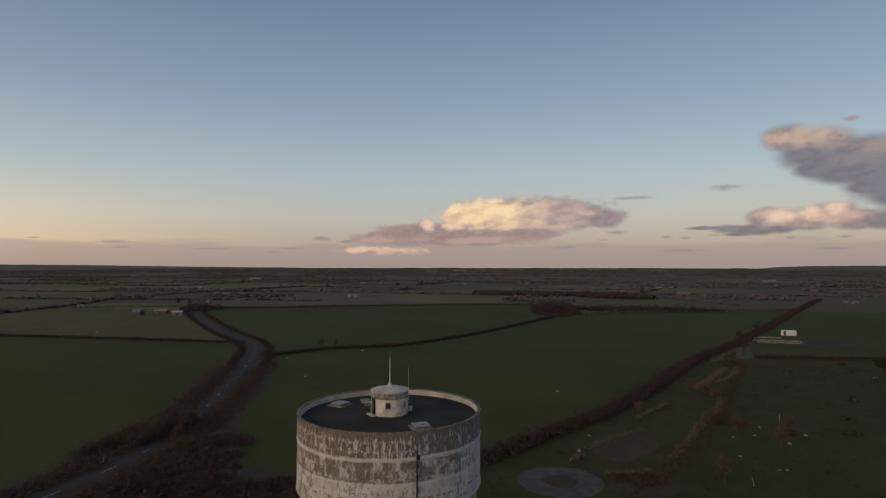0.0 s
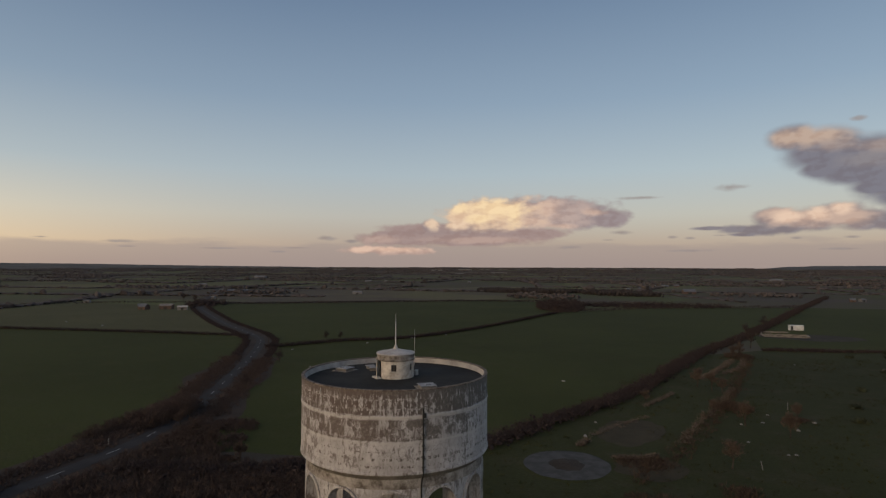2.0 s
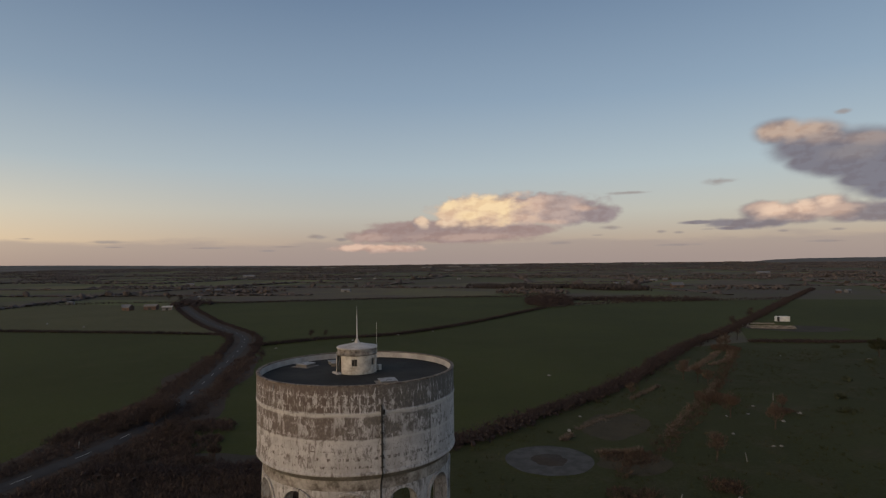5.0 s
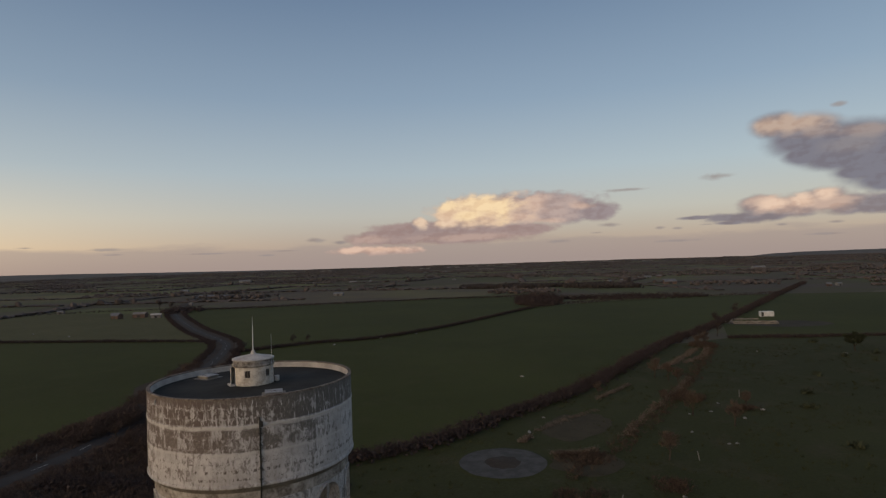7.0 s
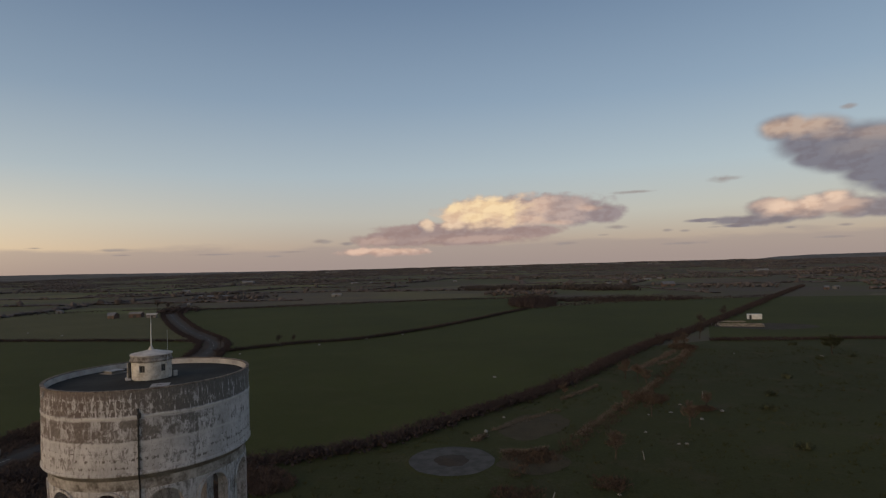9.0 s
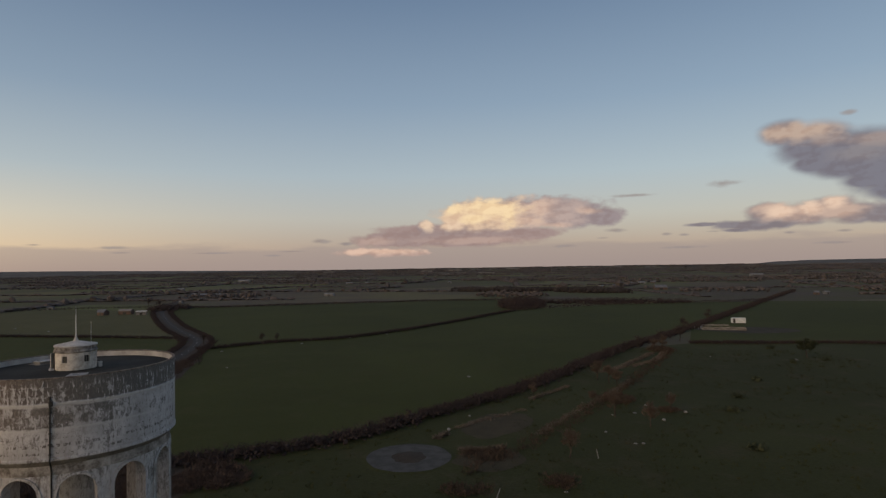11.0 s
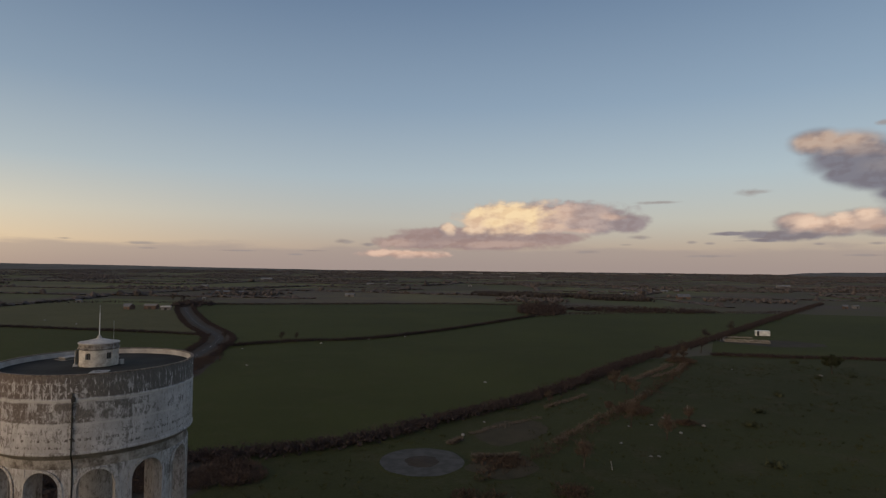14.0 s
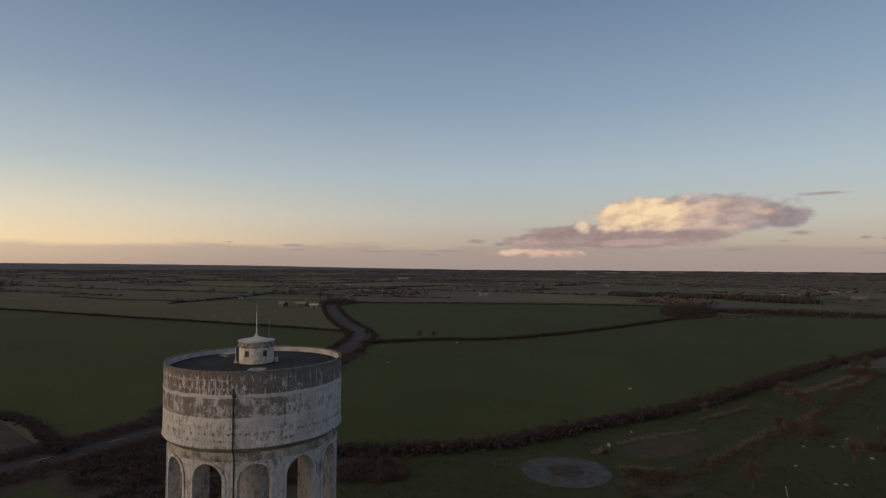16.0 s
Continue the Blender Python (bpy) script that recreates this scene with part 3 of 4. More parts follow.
patch("field_centre", [(-59.5, 41), (-34.2, 38.7), (-17, 45.9), (4, 61.1), (26.2, 93.2), (65.8, 171), (106.6, 240.5), (202, 418), (110, 395.7), (60, 370), (24.2, 340.6), (-15.4, 246.5), (-42, 201.2), (-66.5, 186.7), (-89, 162.9), (-73.4, 108.6), (-64.6, 80.4), (-59.6, 56.9)], 0.05, M_FIELD, "broad dark green pasture between hedges")
patch("field_far", [(-101.5, 184), (-89, 162.9), (-66.5, 186.7), (-42, 201.2), (-15.4, 246.5), (24.2, 340.6), (24, 452), (-38, 448), (-112, 424), (-180, 395), (-238, 378), (-205.5, 315.2), (-151.1, 244)], 0.06, M_FIELD, "green pasture beyond the middle hedge")
patch("field_pale", [(-520, 205), (-395, 208), (-251.8, 202.6), (-124.7, 197), (-151.1, 244), (-205.5, 315.2), (-229.8, 349.7), (-330, 372), (-400, 322), (-520, 330)], 0.05, M_STUBBLE, "pale yellow-green field beside the farm")
patch("field_left", [(-520, 205), (-395, 208), (-251.8, 202.6), (-124.7, 197), (-101.5, 184), (-86.6, 148.4), (-73.4, 108.6), (-64.6, 80.4), (-59.6, 56.9), (-59.5, 41), (-70.2, 28.8), (-92.1, 35.5), (-120, 30), (-200, 20), (-520, 60)], 0.06, M_FIELD, "dark green pasture beside the road")
patch("field_near", [(-62.8, 16.4), (-72, -20), (-95, -90), (-350, -90), (-520, 55), (-200, 18), (-120, 28), (-92.1, 33.5), (-71.2, 26.9)], 0.055, M_MUD, "dull brown field across the road")
patch("field_right", [(92.4, 187.5), (150.3, 189), (330, 165), (420, 400), (202, 418), (106.6, 240.5)], 0.05, M_FIELD, "green field beyond the cross hedge")
patch("rough_ground", [(-59.5, 41), (-34.2, 38.7), (-17, 45.9), (4, 61.1), (26.2, 93.2), (65.8, 171), (92.4, 187.5), (150.3, 189), (330, 165), (300, -120), (-95, -90), (-72, -20), (-62.8, 16.4)], 0.06, M_ROUGH, "rough tussocky grass round the tower")


def ragged_patch(name, cx, cy, rx, ry, z, mat, label, turn=0.0, n=40, seed=0):
    bm = bmesh.new()
    c = bm.verts.new((cx, cy, z))
    vs = []
    for k in range(n):
        a = 2 * math.pi * k / n
        w = 1 + 0.22 * noise.noise(Vector((math.cos(a) * 1.5, math.sin(a) * 1.5, seed * 3.1))) + 0.08 * noise.noise(Vector((math.cos(a) * 5, math.sin(a) * 5, seed)))
        x, y = rx * w * math.cos(a), ry * w * math.sin(a)
        vs.append(bm.verts.new((cx + x * math.cos(turn) - y * math.sin(turn), cy + x * math.sin(turn) + y * math.cos(turn), z)))
    for k in range(n):
        bm.faces.new((c, vs[k], vs[(k + 1) % n]))
    return tagged(obj(name, bm, mat), label, "ground", kind="structure")


ragged_patch("bare_ground_1", 28.3, 71.9, 6, 9, 0.10, M_BARE, "worn brown patch of bare ground", -0.4, seed=1)
ragged_patch("bare_ground_2", 28.2, 51.6, 6, 5, 0.12, M_BARE, "brown muddy ground beside the pond", 0.5, seed=2)
ragged_patch("bare_ground_3", -35.5, 31.7, 23, 17, 0.11, M_MUD, "brown leaf litter under the thicket", 0.3, seed=3)
ragged_patch("bare_ground_4", 0, 0, 13, 12, 0.10, M_MUD, "brown trodden ground under the tower", 0.3, seed=6)
ragged_patch("yard", 128.1, 231.2, 20, 13, 0.10, M_MUD, "brown earth yard beside the white container", -0.15, seed=4)

road_line = smooth_line(ROAD, 5.0)
road = tagged(obj("road", ribbon(road_line, -1.65, 1.65, 0.13, crown=0.05), M_ROAD), "worn grey two-lane country road", "road", kind="structure")
bm = bmesh.new()
prev = None
for i, p in enumerate(road_line):
    d = (road_line[min(i + 1, len(road_line) - 1)] - road_line[max(i - 1, 0)]).normalized()
    s = Vector((d.y, -d.x, 0))
    near = 1.0 if p.y > 140 else 1.9
    w = [near * (5.2 + 2.6 * noise.noise(Vector((p.y * 0.05, k * 9.0, 0)))) for k in (0, 1)]
    row = [bm.verts.new((*(p - s * w[0]).xy, 0.085)), bm.verts.new((*(p + s * w[1]).xy, 0.085))]
    if prev:
        bm.faces.new((prev[0], prev[1], row[1], row[0]))
    prev = row
bmesh.ops.recalc_face_normals(bm, faces=bm.faces[:])
tagged(obj("verge", bm, M_VERGE), "brown grass verge along the road", "verge", kind="structure")
walked = 0.0
for a, b in zip(road_line, road_line[1:]):
    walked += (b - a).length
    if a.y > 340 or a.y < -40 or walked < 8.5:
        continue
    walked = 0.0
    d = (b - a).normalized()
    part("centre_dash", ribbon([a, a + d * 1.6, a + d * 3.2], -0.06, 0.06, 0.188), M_PAINT, road)

rng = np.random.default_rng(7)


def hedge(line, width, height, per_m, label, mat=M_HEDGE, twigs=10):
    sp = hedge_spots(smooth_line(line, 4.0), width, height, per_m, rng)
    h = tagged(clumps("hedge", sp, mat, rng, 0.6), label, "hedge", kind="stuff")
    if twigs:
        wider = [(x, y, z, r + 0.55, 0.5) for x, y, z, r, _ in sp]
        tagged(sprays("twigs", wider, mat, rng, twigs, 0.45), kind="stuff").parent = h
    return h


hedge(H4, 4.4, 1.8, 16, "tall brown winter hedge of bare twigs", twigs=16)
hedge(H2, 2.0, 1.5, 11, "low trimmed brown hedge between pastures")
hedge(H1, 1.8, 1.4, 9, "low dark hedge along the pale field")
hedge(H3, 2.5, 2.0, 9, "dark hedge behind the far pasture", twigs=4)
hedge(H5, 2.0, 1.3, 11, "low russet hedge across the rough ground")
hedge(H6, 5.0, 2.6, 5, "ragged hedge at the edge of the wood", twigs=4)
hedge(H7, 2.5, 2.0, 3, "dark hedge behind the pale field", twigs=4)
hedge(H8, 2.6, 1.6, 11, "dark hedge running up to the road")
for side, high, label in ((-5.6, 0.6, "brown bare roadside hedge"), (5.6, 0.75, "ragged brown hedge beside the road")):
    off = []
    for i, p in enumerate(road_line):
        d = (road_line[min(i + 1, len(road_line) - 1)] - road_line[max(i - 1, 0)]).normalized()
        off.append(tuple((p + Vector((d.y, -d.x, 0)) * side).xy))
    hedge([p for p in off if 130 < p[1] < 420][::3], 2.2, high, 9, label, M_HEDGE, 10)
    hedge([p for p in off if -60 < p[1] < 145][::3], 5.5, high, 9, label, M_THICKET, 20)


def scatter(name, cx, cy, rx, ry, n, size, height, mat, label, twigs, seed, category="scrub", tlen=0.7):
    """A thicket: uneven low clumps with sprays of twigs through them."""
    r = np.random.default_rng(seed)
    rows = []
    while len(rows) < n:
        x, y = r.uniform(-1, 1, 2)
        if x * x + y * y > 1 or (rx > 5 and r.random() < 0.9 and noise.noise(Vector((cx + x * rx, cy + y * ry, 0)) * 0.13) < -0.18):
            continue
        k = 1 - (x * x + y * y) * 0.6
        s = size * r.uniform(0.5, 1.2)
        rows.append((cx + x * rx, cy + y * ry, r.random() * height * k, s, s * r.uniform(0.6, 1.1)))
    ob = tagged(clumps(name, rows, mat, r, 0.6), label, category, kind="stuff")
    if twigs:
        wider = [(x, y, z, min(w + 0.9, rx * 0.6), height * 0.7) for x, y, z, w, _ in rows]
        tagged(sprays("twigs", wider, mat, r, twigs, tlen), kind="stuff").parent = ob
    return ob


scatter("thicket", -37.6, 30.2, 19, 15, 700, 0.14, 0.6, M_THICKET, "brown leafless thicket between road and tower", 70, 11, "scrub", 0.5)
scatter("thicket", -21.1, 39, 15, 7, 380, 0.14, 0.6, M_THICKET, "dark bare thicket along the hedge foot", 70, 12, "scrub", 0.5)
scatter("thicket", -47.9, 50.7, 7, 17, 320, 0.14, 0.6, M_THICKET, "brown scrub on the roadside bank", 70, 13, "scrub", 0.5)
scatter("thicket", -8, 14, 12, 8, 150, 0.14, 0.4, M_THICKET, "low brown brambles behind the tower", 70, 14, "scrub", 0.5)
for x, y, rx, ry, n, h, s in ((53, 93.4, 3.5, 4.5, 90, 0.8, 21), (38.4, 42.8, 2.5, 2.5, 34, 0.5, 24), (27.2, 53.7, 4, 3.0, 55, 0.3, 25), (62.5, 84.3, 2.2, 1.6, 30, 0.5, 26), (78.2, 168.6, 4, 5, 120, 1.0, 27), (26, 38.5, 3, 2.5, 34, 0.3, 28)):
    scatter("russet_bush", x, y, rx, ry, n, 0.22, h, M_RUSSET, "russet winter scrub in rough grass", 22, s, "bush", 0.5)
for x, y, s in ((90.7, 117.7, 31), (79.9, 98, 32), (74.8, 85.8, 33), (70.2, 60.7, 34), (115.3, 174.5, 35), (111, 146, 36), (122, 150, 37)):
    scatter("dark_bush", x, y, 1.3, 1.1, 14, 0.45, 0.8, M_DARKBUSH, "small dark evergreen bush in pasture", 20, s, "bush", 0.4)


def strip_of(name, line, width, per_m, height, mat, label, seed):
    """A belt of reeds or dead grass along a line."""
    r = np.random.default_rng(seed)
    rows = []
    ln = smooth_line(line, 2.0)
    for a, b in zip(ln, ln[1:]):
        d = (b - a).normalized()
        s = Vector((d.y, -d.x, 0))
        for _ in range(int((b - a).length * per_m)):
            p = a.lerp(b, r.random()) + s * r.normal(0, width * 0.35)
            rows.append((p.x, p.y, 0.1, 0.5, height))
    return tagged(sprays(name, rows, mat, r, 12, height * 1.3), label, "reeds", kind="stuff")


strip_of("reed_belt", [(82.3, 170.8), (64.2, 125.4), (55, 101.6), (47.8, 87.1), (39.6, 70.7), (33.3, 58.5), (28.2, 50.6), (25.1, 43.7)], 2.6, 2.6, 0.45, M_RUSSET, "belt of russet reeds along a ditch", 41)
strip_of("reed_belt", [(60.1, 116.1), (51.9, 98.5), (42.7, 79.9), (35.4, 64.6)], 1.3, 4, 0.3, M_REED, "pale dead reeds along the ditch", 42)
strip_of("reed_belt", [(74.1, 162.4), (68.1, 150), (59.9, 134.4), (53.8, 126.1)], 1.6, 7, 0.35, M_REED, "pale dry reeds beside the hedge", 43)
strip_of("reed_belt", [(80.3, 168.7), (72.3, 148.1), (64.1, 136.6)], 1.2, 6, 0.35, M_REED, "thin line of pale dry reeds", 44)
strip_of("reed_belt", [(20.1, 67.1), (23.2, 71.1), (28.3, 78), (33.4, 83)], 1.3, 6, 0.22, M_REED, "pale dry grass edging bare ground", 45)
strip_of("reed_belt", [(34.4, 92.1), (39.5, 100.3), (43.6, 107.5)], 0.5, 5, 0.35, M_REED, "short line of pale grass", 46)
strip_of("reed_belt", [(23.1, 55.4), (27.2, 55.7), (30.3, 57.6)], 0.25, 14, 0.35, M_REED, "pale dry grass by the pond path", 47)
strip_of("reed_belt", [(18.1, 61.2), (19.6, 64.2)], 0.3, 12, 0.4, M_REED, "tuft line of bleached grass", 48)

# tussocks over the rough ground
r0 = np.random.default_rng(50)
rows = []
while len(rows) < 2600:
    x, y = r0.uniform(-50, 130), r0.uniform(-10, 170)
    if y > 60 + 1.9 * (x - 2) or noise.noise(Vector((x, y, 0)) * 0.06) < -0.1 or math.hypot(x - 15.4, y - 51) < 8 or math.hypot(x, y) < 8 or (x < -45):
        continue
    rows.append((x, y, 0.02, r0.uniform(0.2, 0.6), r0.uniform(0.12, 0.35)))
tagged(sprays("tussock_grass", rows, M_ROUGH, r0, 9, 0.45), "coarse dull green tussock grass", "grass", kind="stuff")

# ---- pond ----
pond = thing("pond", "round shallow pond of grey water with a reedy island", "pond", (15.4, 51, 0.0), kind="structure")
PR = 6.8


def wobble_ring(r0, r1, z0, z1, n=72, amp=0.05):
    bm = bmesh.new()
    ring = []
    for k in range(n):
        a = 2 * math.pi * k / n
        w = 1 + amp * noise.noise(Vector((math.cos(a) * 2, math.sin(a) * 2, 4.2)))
        ring.append((bm.verts.new((r0 * w * math.cos(a), r0 * w * math.sin(a), z0)), bm.verts.new((r1 * w * math.cos(a), r1 * w * math.sin(a), z1))))
    for k in range(n):
        p, q = ring[k], ring[(k + 1) % n]
        bm.faces.new((p[0], p[1], q[1], q[0]))
    bmesh.ops.recalc_face_normals(bm, faces=bm.faces[:])
    return bm


part("water", wobble_ring(0.05, PR, 0.16, 0.16), M_WATER, pond, "still grey water")
part("bank", wobble_ring(PR * 0.995, PR * 1.10, 0.17, 0.07), M_ROUGH, pond)
part("island", wobble_ring(0.05, 3.0, 0.42, 0.14, amp=0.25), M_MUD, pond, "small brown island")
scatter("island_reeds", 15.4, 51, 1.8, 1.8, 24, 0.22, 0.25, M_HEDGE, "low dead reeds on the pond island", 20, 51, "reeds", 0.25)


# ---- trees ----
def tree(x, y, h, mat, label, seed, spread=0.4, dense=26):
    r = np.random.default_rng(seed)
    t = thing("tree", label, "tree", (x, y, 0.0), r.uniform(0, 360))
    bm = rod([(0, 0, 0), (0.04 * h, 0, h * 0.3), (0.02 * h, 0.03 * h, h * 0.6), (0, 0, h * 0.95)], 0.035 * h, 0.008 * h, 7)
    spots = []
    for k in range(9):
        a = k * 2.4 + r.uniform(-0.4, 0.4)
        z = h * r.uniform(0.28, 0.7)
        L = h * spread * r.uniform(0.6, 1.1)
        tip = (math.cos(a) * L, math.sin(a) * L, z + h * r.uniform(0.12, 0.3))
        rod([(0.02 * h, 0.01 * h, z), (tip[0] * 0.5, tip[1] * 0.5, (z + tip[2]) * 0.52), tip], 0.016 * h, 0.004 * h, 5, bm)
        spots += [(tip[0] * q, tip[1] * q, z + (tip[2] - z) * q, 0.13 * h, 0.12 * h) for q in (0.6, 0.85, 1.05)]
    spots += [(0, 0, h * q, 0.12 * h, 0.12 * h) for q in (0.7, 0.85, 0.95)]
    part("trunk", bm, M_BARK, t)
    sprays("crown", spots, mat, r, dense * 2, 0.10 * h).parent = t
    return t


for i, (x, y, h) in enumerate(((51, 79.4, 4.6), (56.3, 72.2, 4.4), (40.6, 53.5, 4.2), (54, 112, 4.4), (51.5, 116, 4.8), (55.5, 109, 3.8), (63, 86, 3.2), (79.5, 172, 4.6), (75.5, 165, 4.2), (35, 95, 3.2), (47.5, 88, 3.0))):
    tree(x, y, h, M_SAPLING, "slender bare sapling with russet twigs", 140 + i, 0.24, 15)
tree(118.5, 155, 5.5, M_DARKBUSH, "dark bushy evergreen tree in the pasture", 61, 0.42, 60)
for i, (x, y, h) in enumerate(((-73, 183.6, 4.0), (-68.3, 187.6, 3.6), (-95.2, 178, 4.0), (90.3, 193.4, 6.0), (82.1, 186.9, 5.0), (99.8, 226.1, 6.0), (71.9, 174.3, 4.5), (-60.3, 92.8, 4.0), (-70, 133.1, 4.5), (-255, 384, 6), (-272, 395, 7), (121.2, 267.1, 6.0))):
    tree(x, y, h, M_HEDGE, "small bare winter tree in a hedge", 62 + i, 0.24, 8)
for i, (x, y, h) in enumerate(((-58.5, 66, 3.6), (-56, 59, 3.4), (-50, 54, 3.4), (-44, 50, 3.0), (-36, 44, 3.2))):
    tree(x, y, h, M_THICKET, "bare brown roadside tree with fine twigs", 160 + i, 0.30, 22)
scatter("thicket", -63.8, 67, 3.6, 10, 150, 0.16, 1.9, M_THICKET, "brown bare bushes leaning over the road", 110, 15, "scrub", 0.45)
scatter("thicket", -69, 64, 3.0, 15, 130, 0.16, 1.2, M_THICKET, "brown scrub along the field edge", 90, 16, "scrub", 0.45)

# ---- far country ----
rf = np.random.default_rng(90)
lines, woods = [], []


def knot(i, j):
    h = noise.noise(Vector((i * 1.7, j * 2.3, 5.5)))
    k = noise.noise(Vector((i * 2.1, j * 1.3, 9.5)))
    return Vector((i * 170 + h * 75, 330 + j * 150 + k * 70, 0))


for i in range(-32, 26):
    for j in range(0, 28):
        p = knot(i, j)
        az_p = math.degrees(math.atan2(p.x, p.y))
        if p.length > 4450 or p.length < 430 or not -80 < az_p < 48:
            continue
        if -262 < p.x < 215 and p.y < 455:
            continue
        for q, chance in ((knot(i + 1, j), 0.72), (knot(i, j + 1), 0.42)):
            if rf.random() < chance and not (-262 < q.x < 215 and q.y < 455):
                gap = 3.2 + p.length * 0.0022
                n = int((q - p).length / gap)
                tall = rf.uniform(1.6, 3.4) * (1.0 if p.length < 1200 else 0.62)
                bend = Vector((rf.normal(0, 9), rf.normal(0, 9), 0))
                for k in range(n):
                    c = p.lerp(q, k / n) + bend * math.sin(math.pi * k / n)
                    h = tall * rf.uniform(0.7, 1.3) * (2.4 if rf.random() < 0.06 else 1.0)
                    lines.append((c.x + rf.normal(0, 0.8), c.y + rf.normal(0, 0.8), h * 0.35, gap * 0.85 if h < 5 else h * 0.5, h * 0.55))
        if rf.random() < 0.42:
            m = p + Vector((rf.uniform(20, 120), rf.uniform(20, 100), 0))
            w, d = rf.uniform(30, 130), rf.uniform(8, 32)
            for _ in range(int(w * d / 9)):
                u, v = rf.uniform(-1, 1, 2)
                s = rf.uniform(1.2, 2.3)
                woods.append((m.x + u * w, m.y + v * d, rf.uniform(0.6, 3.0), s, s * rf.uniform(0.6, 0.9)))
# the dark wood at the head of the pastures, and the brown copse in front of it
dark_wood = []
for _ in range(6500):
    u, v = rf.random(2)
    s = rf.uniform(0.6, 1.3)
    x, y = -55 + 185 * u, 612 - 75 * u + v * 70 * (0.5 + 0.5 * u)
    if noise.noise(Vector((x * 0.03, y * 0.05, 2.0))) < -0.12 - 0.3 * v:
        continue
    dark_wood.append((x, y, rf.uniform(0.4, 3.2 + 1.6 * noise.noise(Vector((x * 0.05, y * 0.05, 7.0)))), s, s * 1.2))
tagged(clumps("field_hedges", lines, M_FARWOOD, rf, 0.5), "hedgerows between distant fields, coloured lighter for haze", "hedge", kind="stuff")
tagged(clumps("wood", dark_wood, M_DARKWOOD, rf, 0.5), "dark leafless wood at the head of the pastures", "wood", kind="stuff")
tagged(clumps("woods", woods, M_FARWOOD, rf, 0.5), "leafless woods across the plain, coloured lighter for haze", "wood", kind="stuff")
scatter("copse", 28, 388, 17, 38, 900, 0.8, 4.0, M_HEDGE, "brown leafless copse at the pasture corner", 10, 91, "wood", 1.2)
scatter("copse", 90, 410, 60, 12, 900, 0.7, 2.6, M_HEDGE, "brown scrubby belt behind the pasture", 8, 92, "wood", 1.0)
scatter("copse", -235, 366, 14, 18, 160, 1.1, 3.5, M_HEDGE, "bare trees round the road bend", 10, 93, "wood", 1.0)


def hill(name, a0, a1, dist, heights, label):
    """A long low ridge far off, from azimuth a0 to a1."""
    bm = bmesh.new()
    n = 90
    prev = None
    for k in range(n + 1):
        t = k / n
        a = radians(a0 + (a1 - a0) * t)
        f = t * (len(heights) - 1)
        i = min(int(f), len(heights) - 2)
        h = heights[i] + (heights[i + 1] - heights[i]) * (f - i) + 2.0 * noise.noise(Vector((t * 22, 1, 1))) + 1.0 * noise.noise(Vector((t * 70, 1, 1)))
        row = [bm.verts.new((math.sin(a) * r, math.cos(a) * r, z)) for r, z in ((dist - 700, -1), (dist - 250, h * 0.55), (dist, max(h, 0.5)), (dist + 150, -1))]
        if prev:
            for j in range(3):
                bm.faces.new((prev[j], row[j], row[j + 1], prev[j + 1]))
        prev = row
    bmesh.ops.recalc_face_normals(bm, faces=bm.faces[:])
    return tagged(obj(name, bm, M_HILL, True), label, "hill", kind="structure")


hill("hill_west", -85, -20, 4400, [26, 34, 36, 34, 27, 13, 3], "low dark rise on the horizon")
hill("hill_east", 19.6, 46, 4350, [0, 15, 20, 22, 23, 24, 26, 28, 30, 31, 32, 32, 31], "long blue-grey hill on the horizon")


# ---- buildings ----
def shed(x, y, w, d, h, turn, wall, roof, label, pitch=0.3, category="building", name="farm_building", group=""):
    """A plain gabled building: walls, a roof that overhangs, and a block coloured dark for doorway shade."""
    b = thing(name, label, category, (x, y, 0.0), turn, group)
    bm = bmesh.new()
    box(bm, -w / 2, w / 2, -d / 2, d / 2, 0, h)
    part("wall", bm, wall, b)
    top = h + d / 2 * pitch
    bm = bmesh.new()
    o = 0.3
    prof = [(-d / 2 - o, h - o * pitch + 0.01), (0, top + 0.01), (d / 2 + o, h - o * pitch + 0.01), (d / 2 + o, h - o * pitch + 0.2), (0, top + 0.2), (-d / 2 - o, h - o * pitch + 0.2)]
    ends = [[bm.verts.new((s * (w / 2 + o), yy, zz)) for yy, zz in prof] for s in (-1, 1)]
    for k in range(6):
        bm.faces.new((ends[0][k], ends[0][(k + 1) % 6], ends[1][(k + 1) % 6], ends[1][k]))
    bm.faces.new(list(reversed(ends[0])))
    bm.faces.new(ends[1])
    bmesh.ops.recalc_face_normals(bm, faces=bm.faces[:])
    part("roof", bm, roof, b)
    for e in (-1, 1):
        bm = bmesh.new()
        pts = [(-d / 2, h), (d / 2, h), (0, top)]
        ends = [[bm.verts.new((e * (w / 2 - k), yy, zz)) for yy, zz in pts] for k in (0.0, 0.2)]
        for k in range(3):
            bm.faces.new((ends[0][k], ends[0][(k + 1) % 3], ends[1][(k + 1) % 3], ends[1][k]))
        bm.faces.new(ends[0])
        bm.faces.new(ends[1])
        bmesh.ops.recalc_face_normals(bm, faces=bm.faces[:])
        part("gable", bm, wall, b)
    part("doorway", bevelled_box(-w * 0.14, w * 0.14, -d / 2 - 0.06, -d / 2 + 0.1, 0.02, h * 0.72, 0.02), M_DARK, b)
    return b


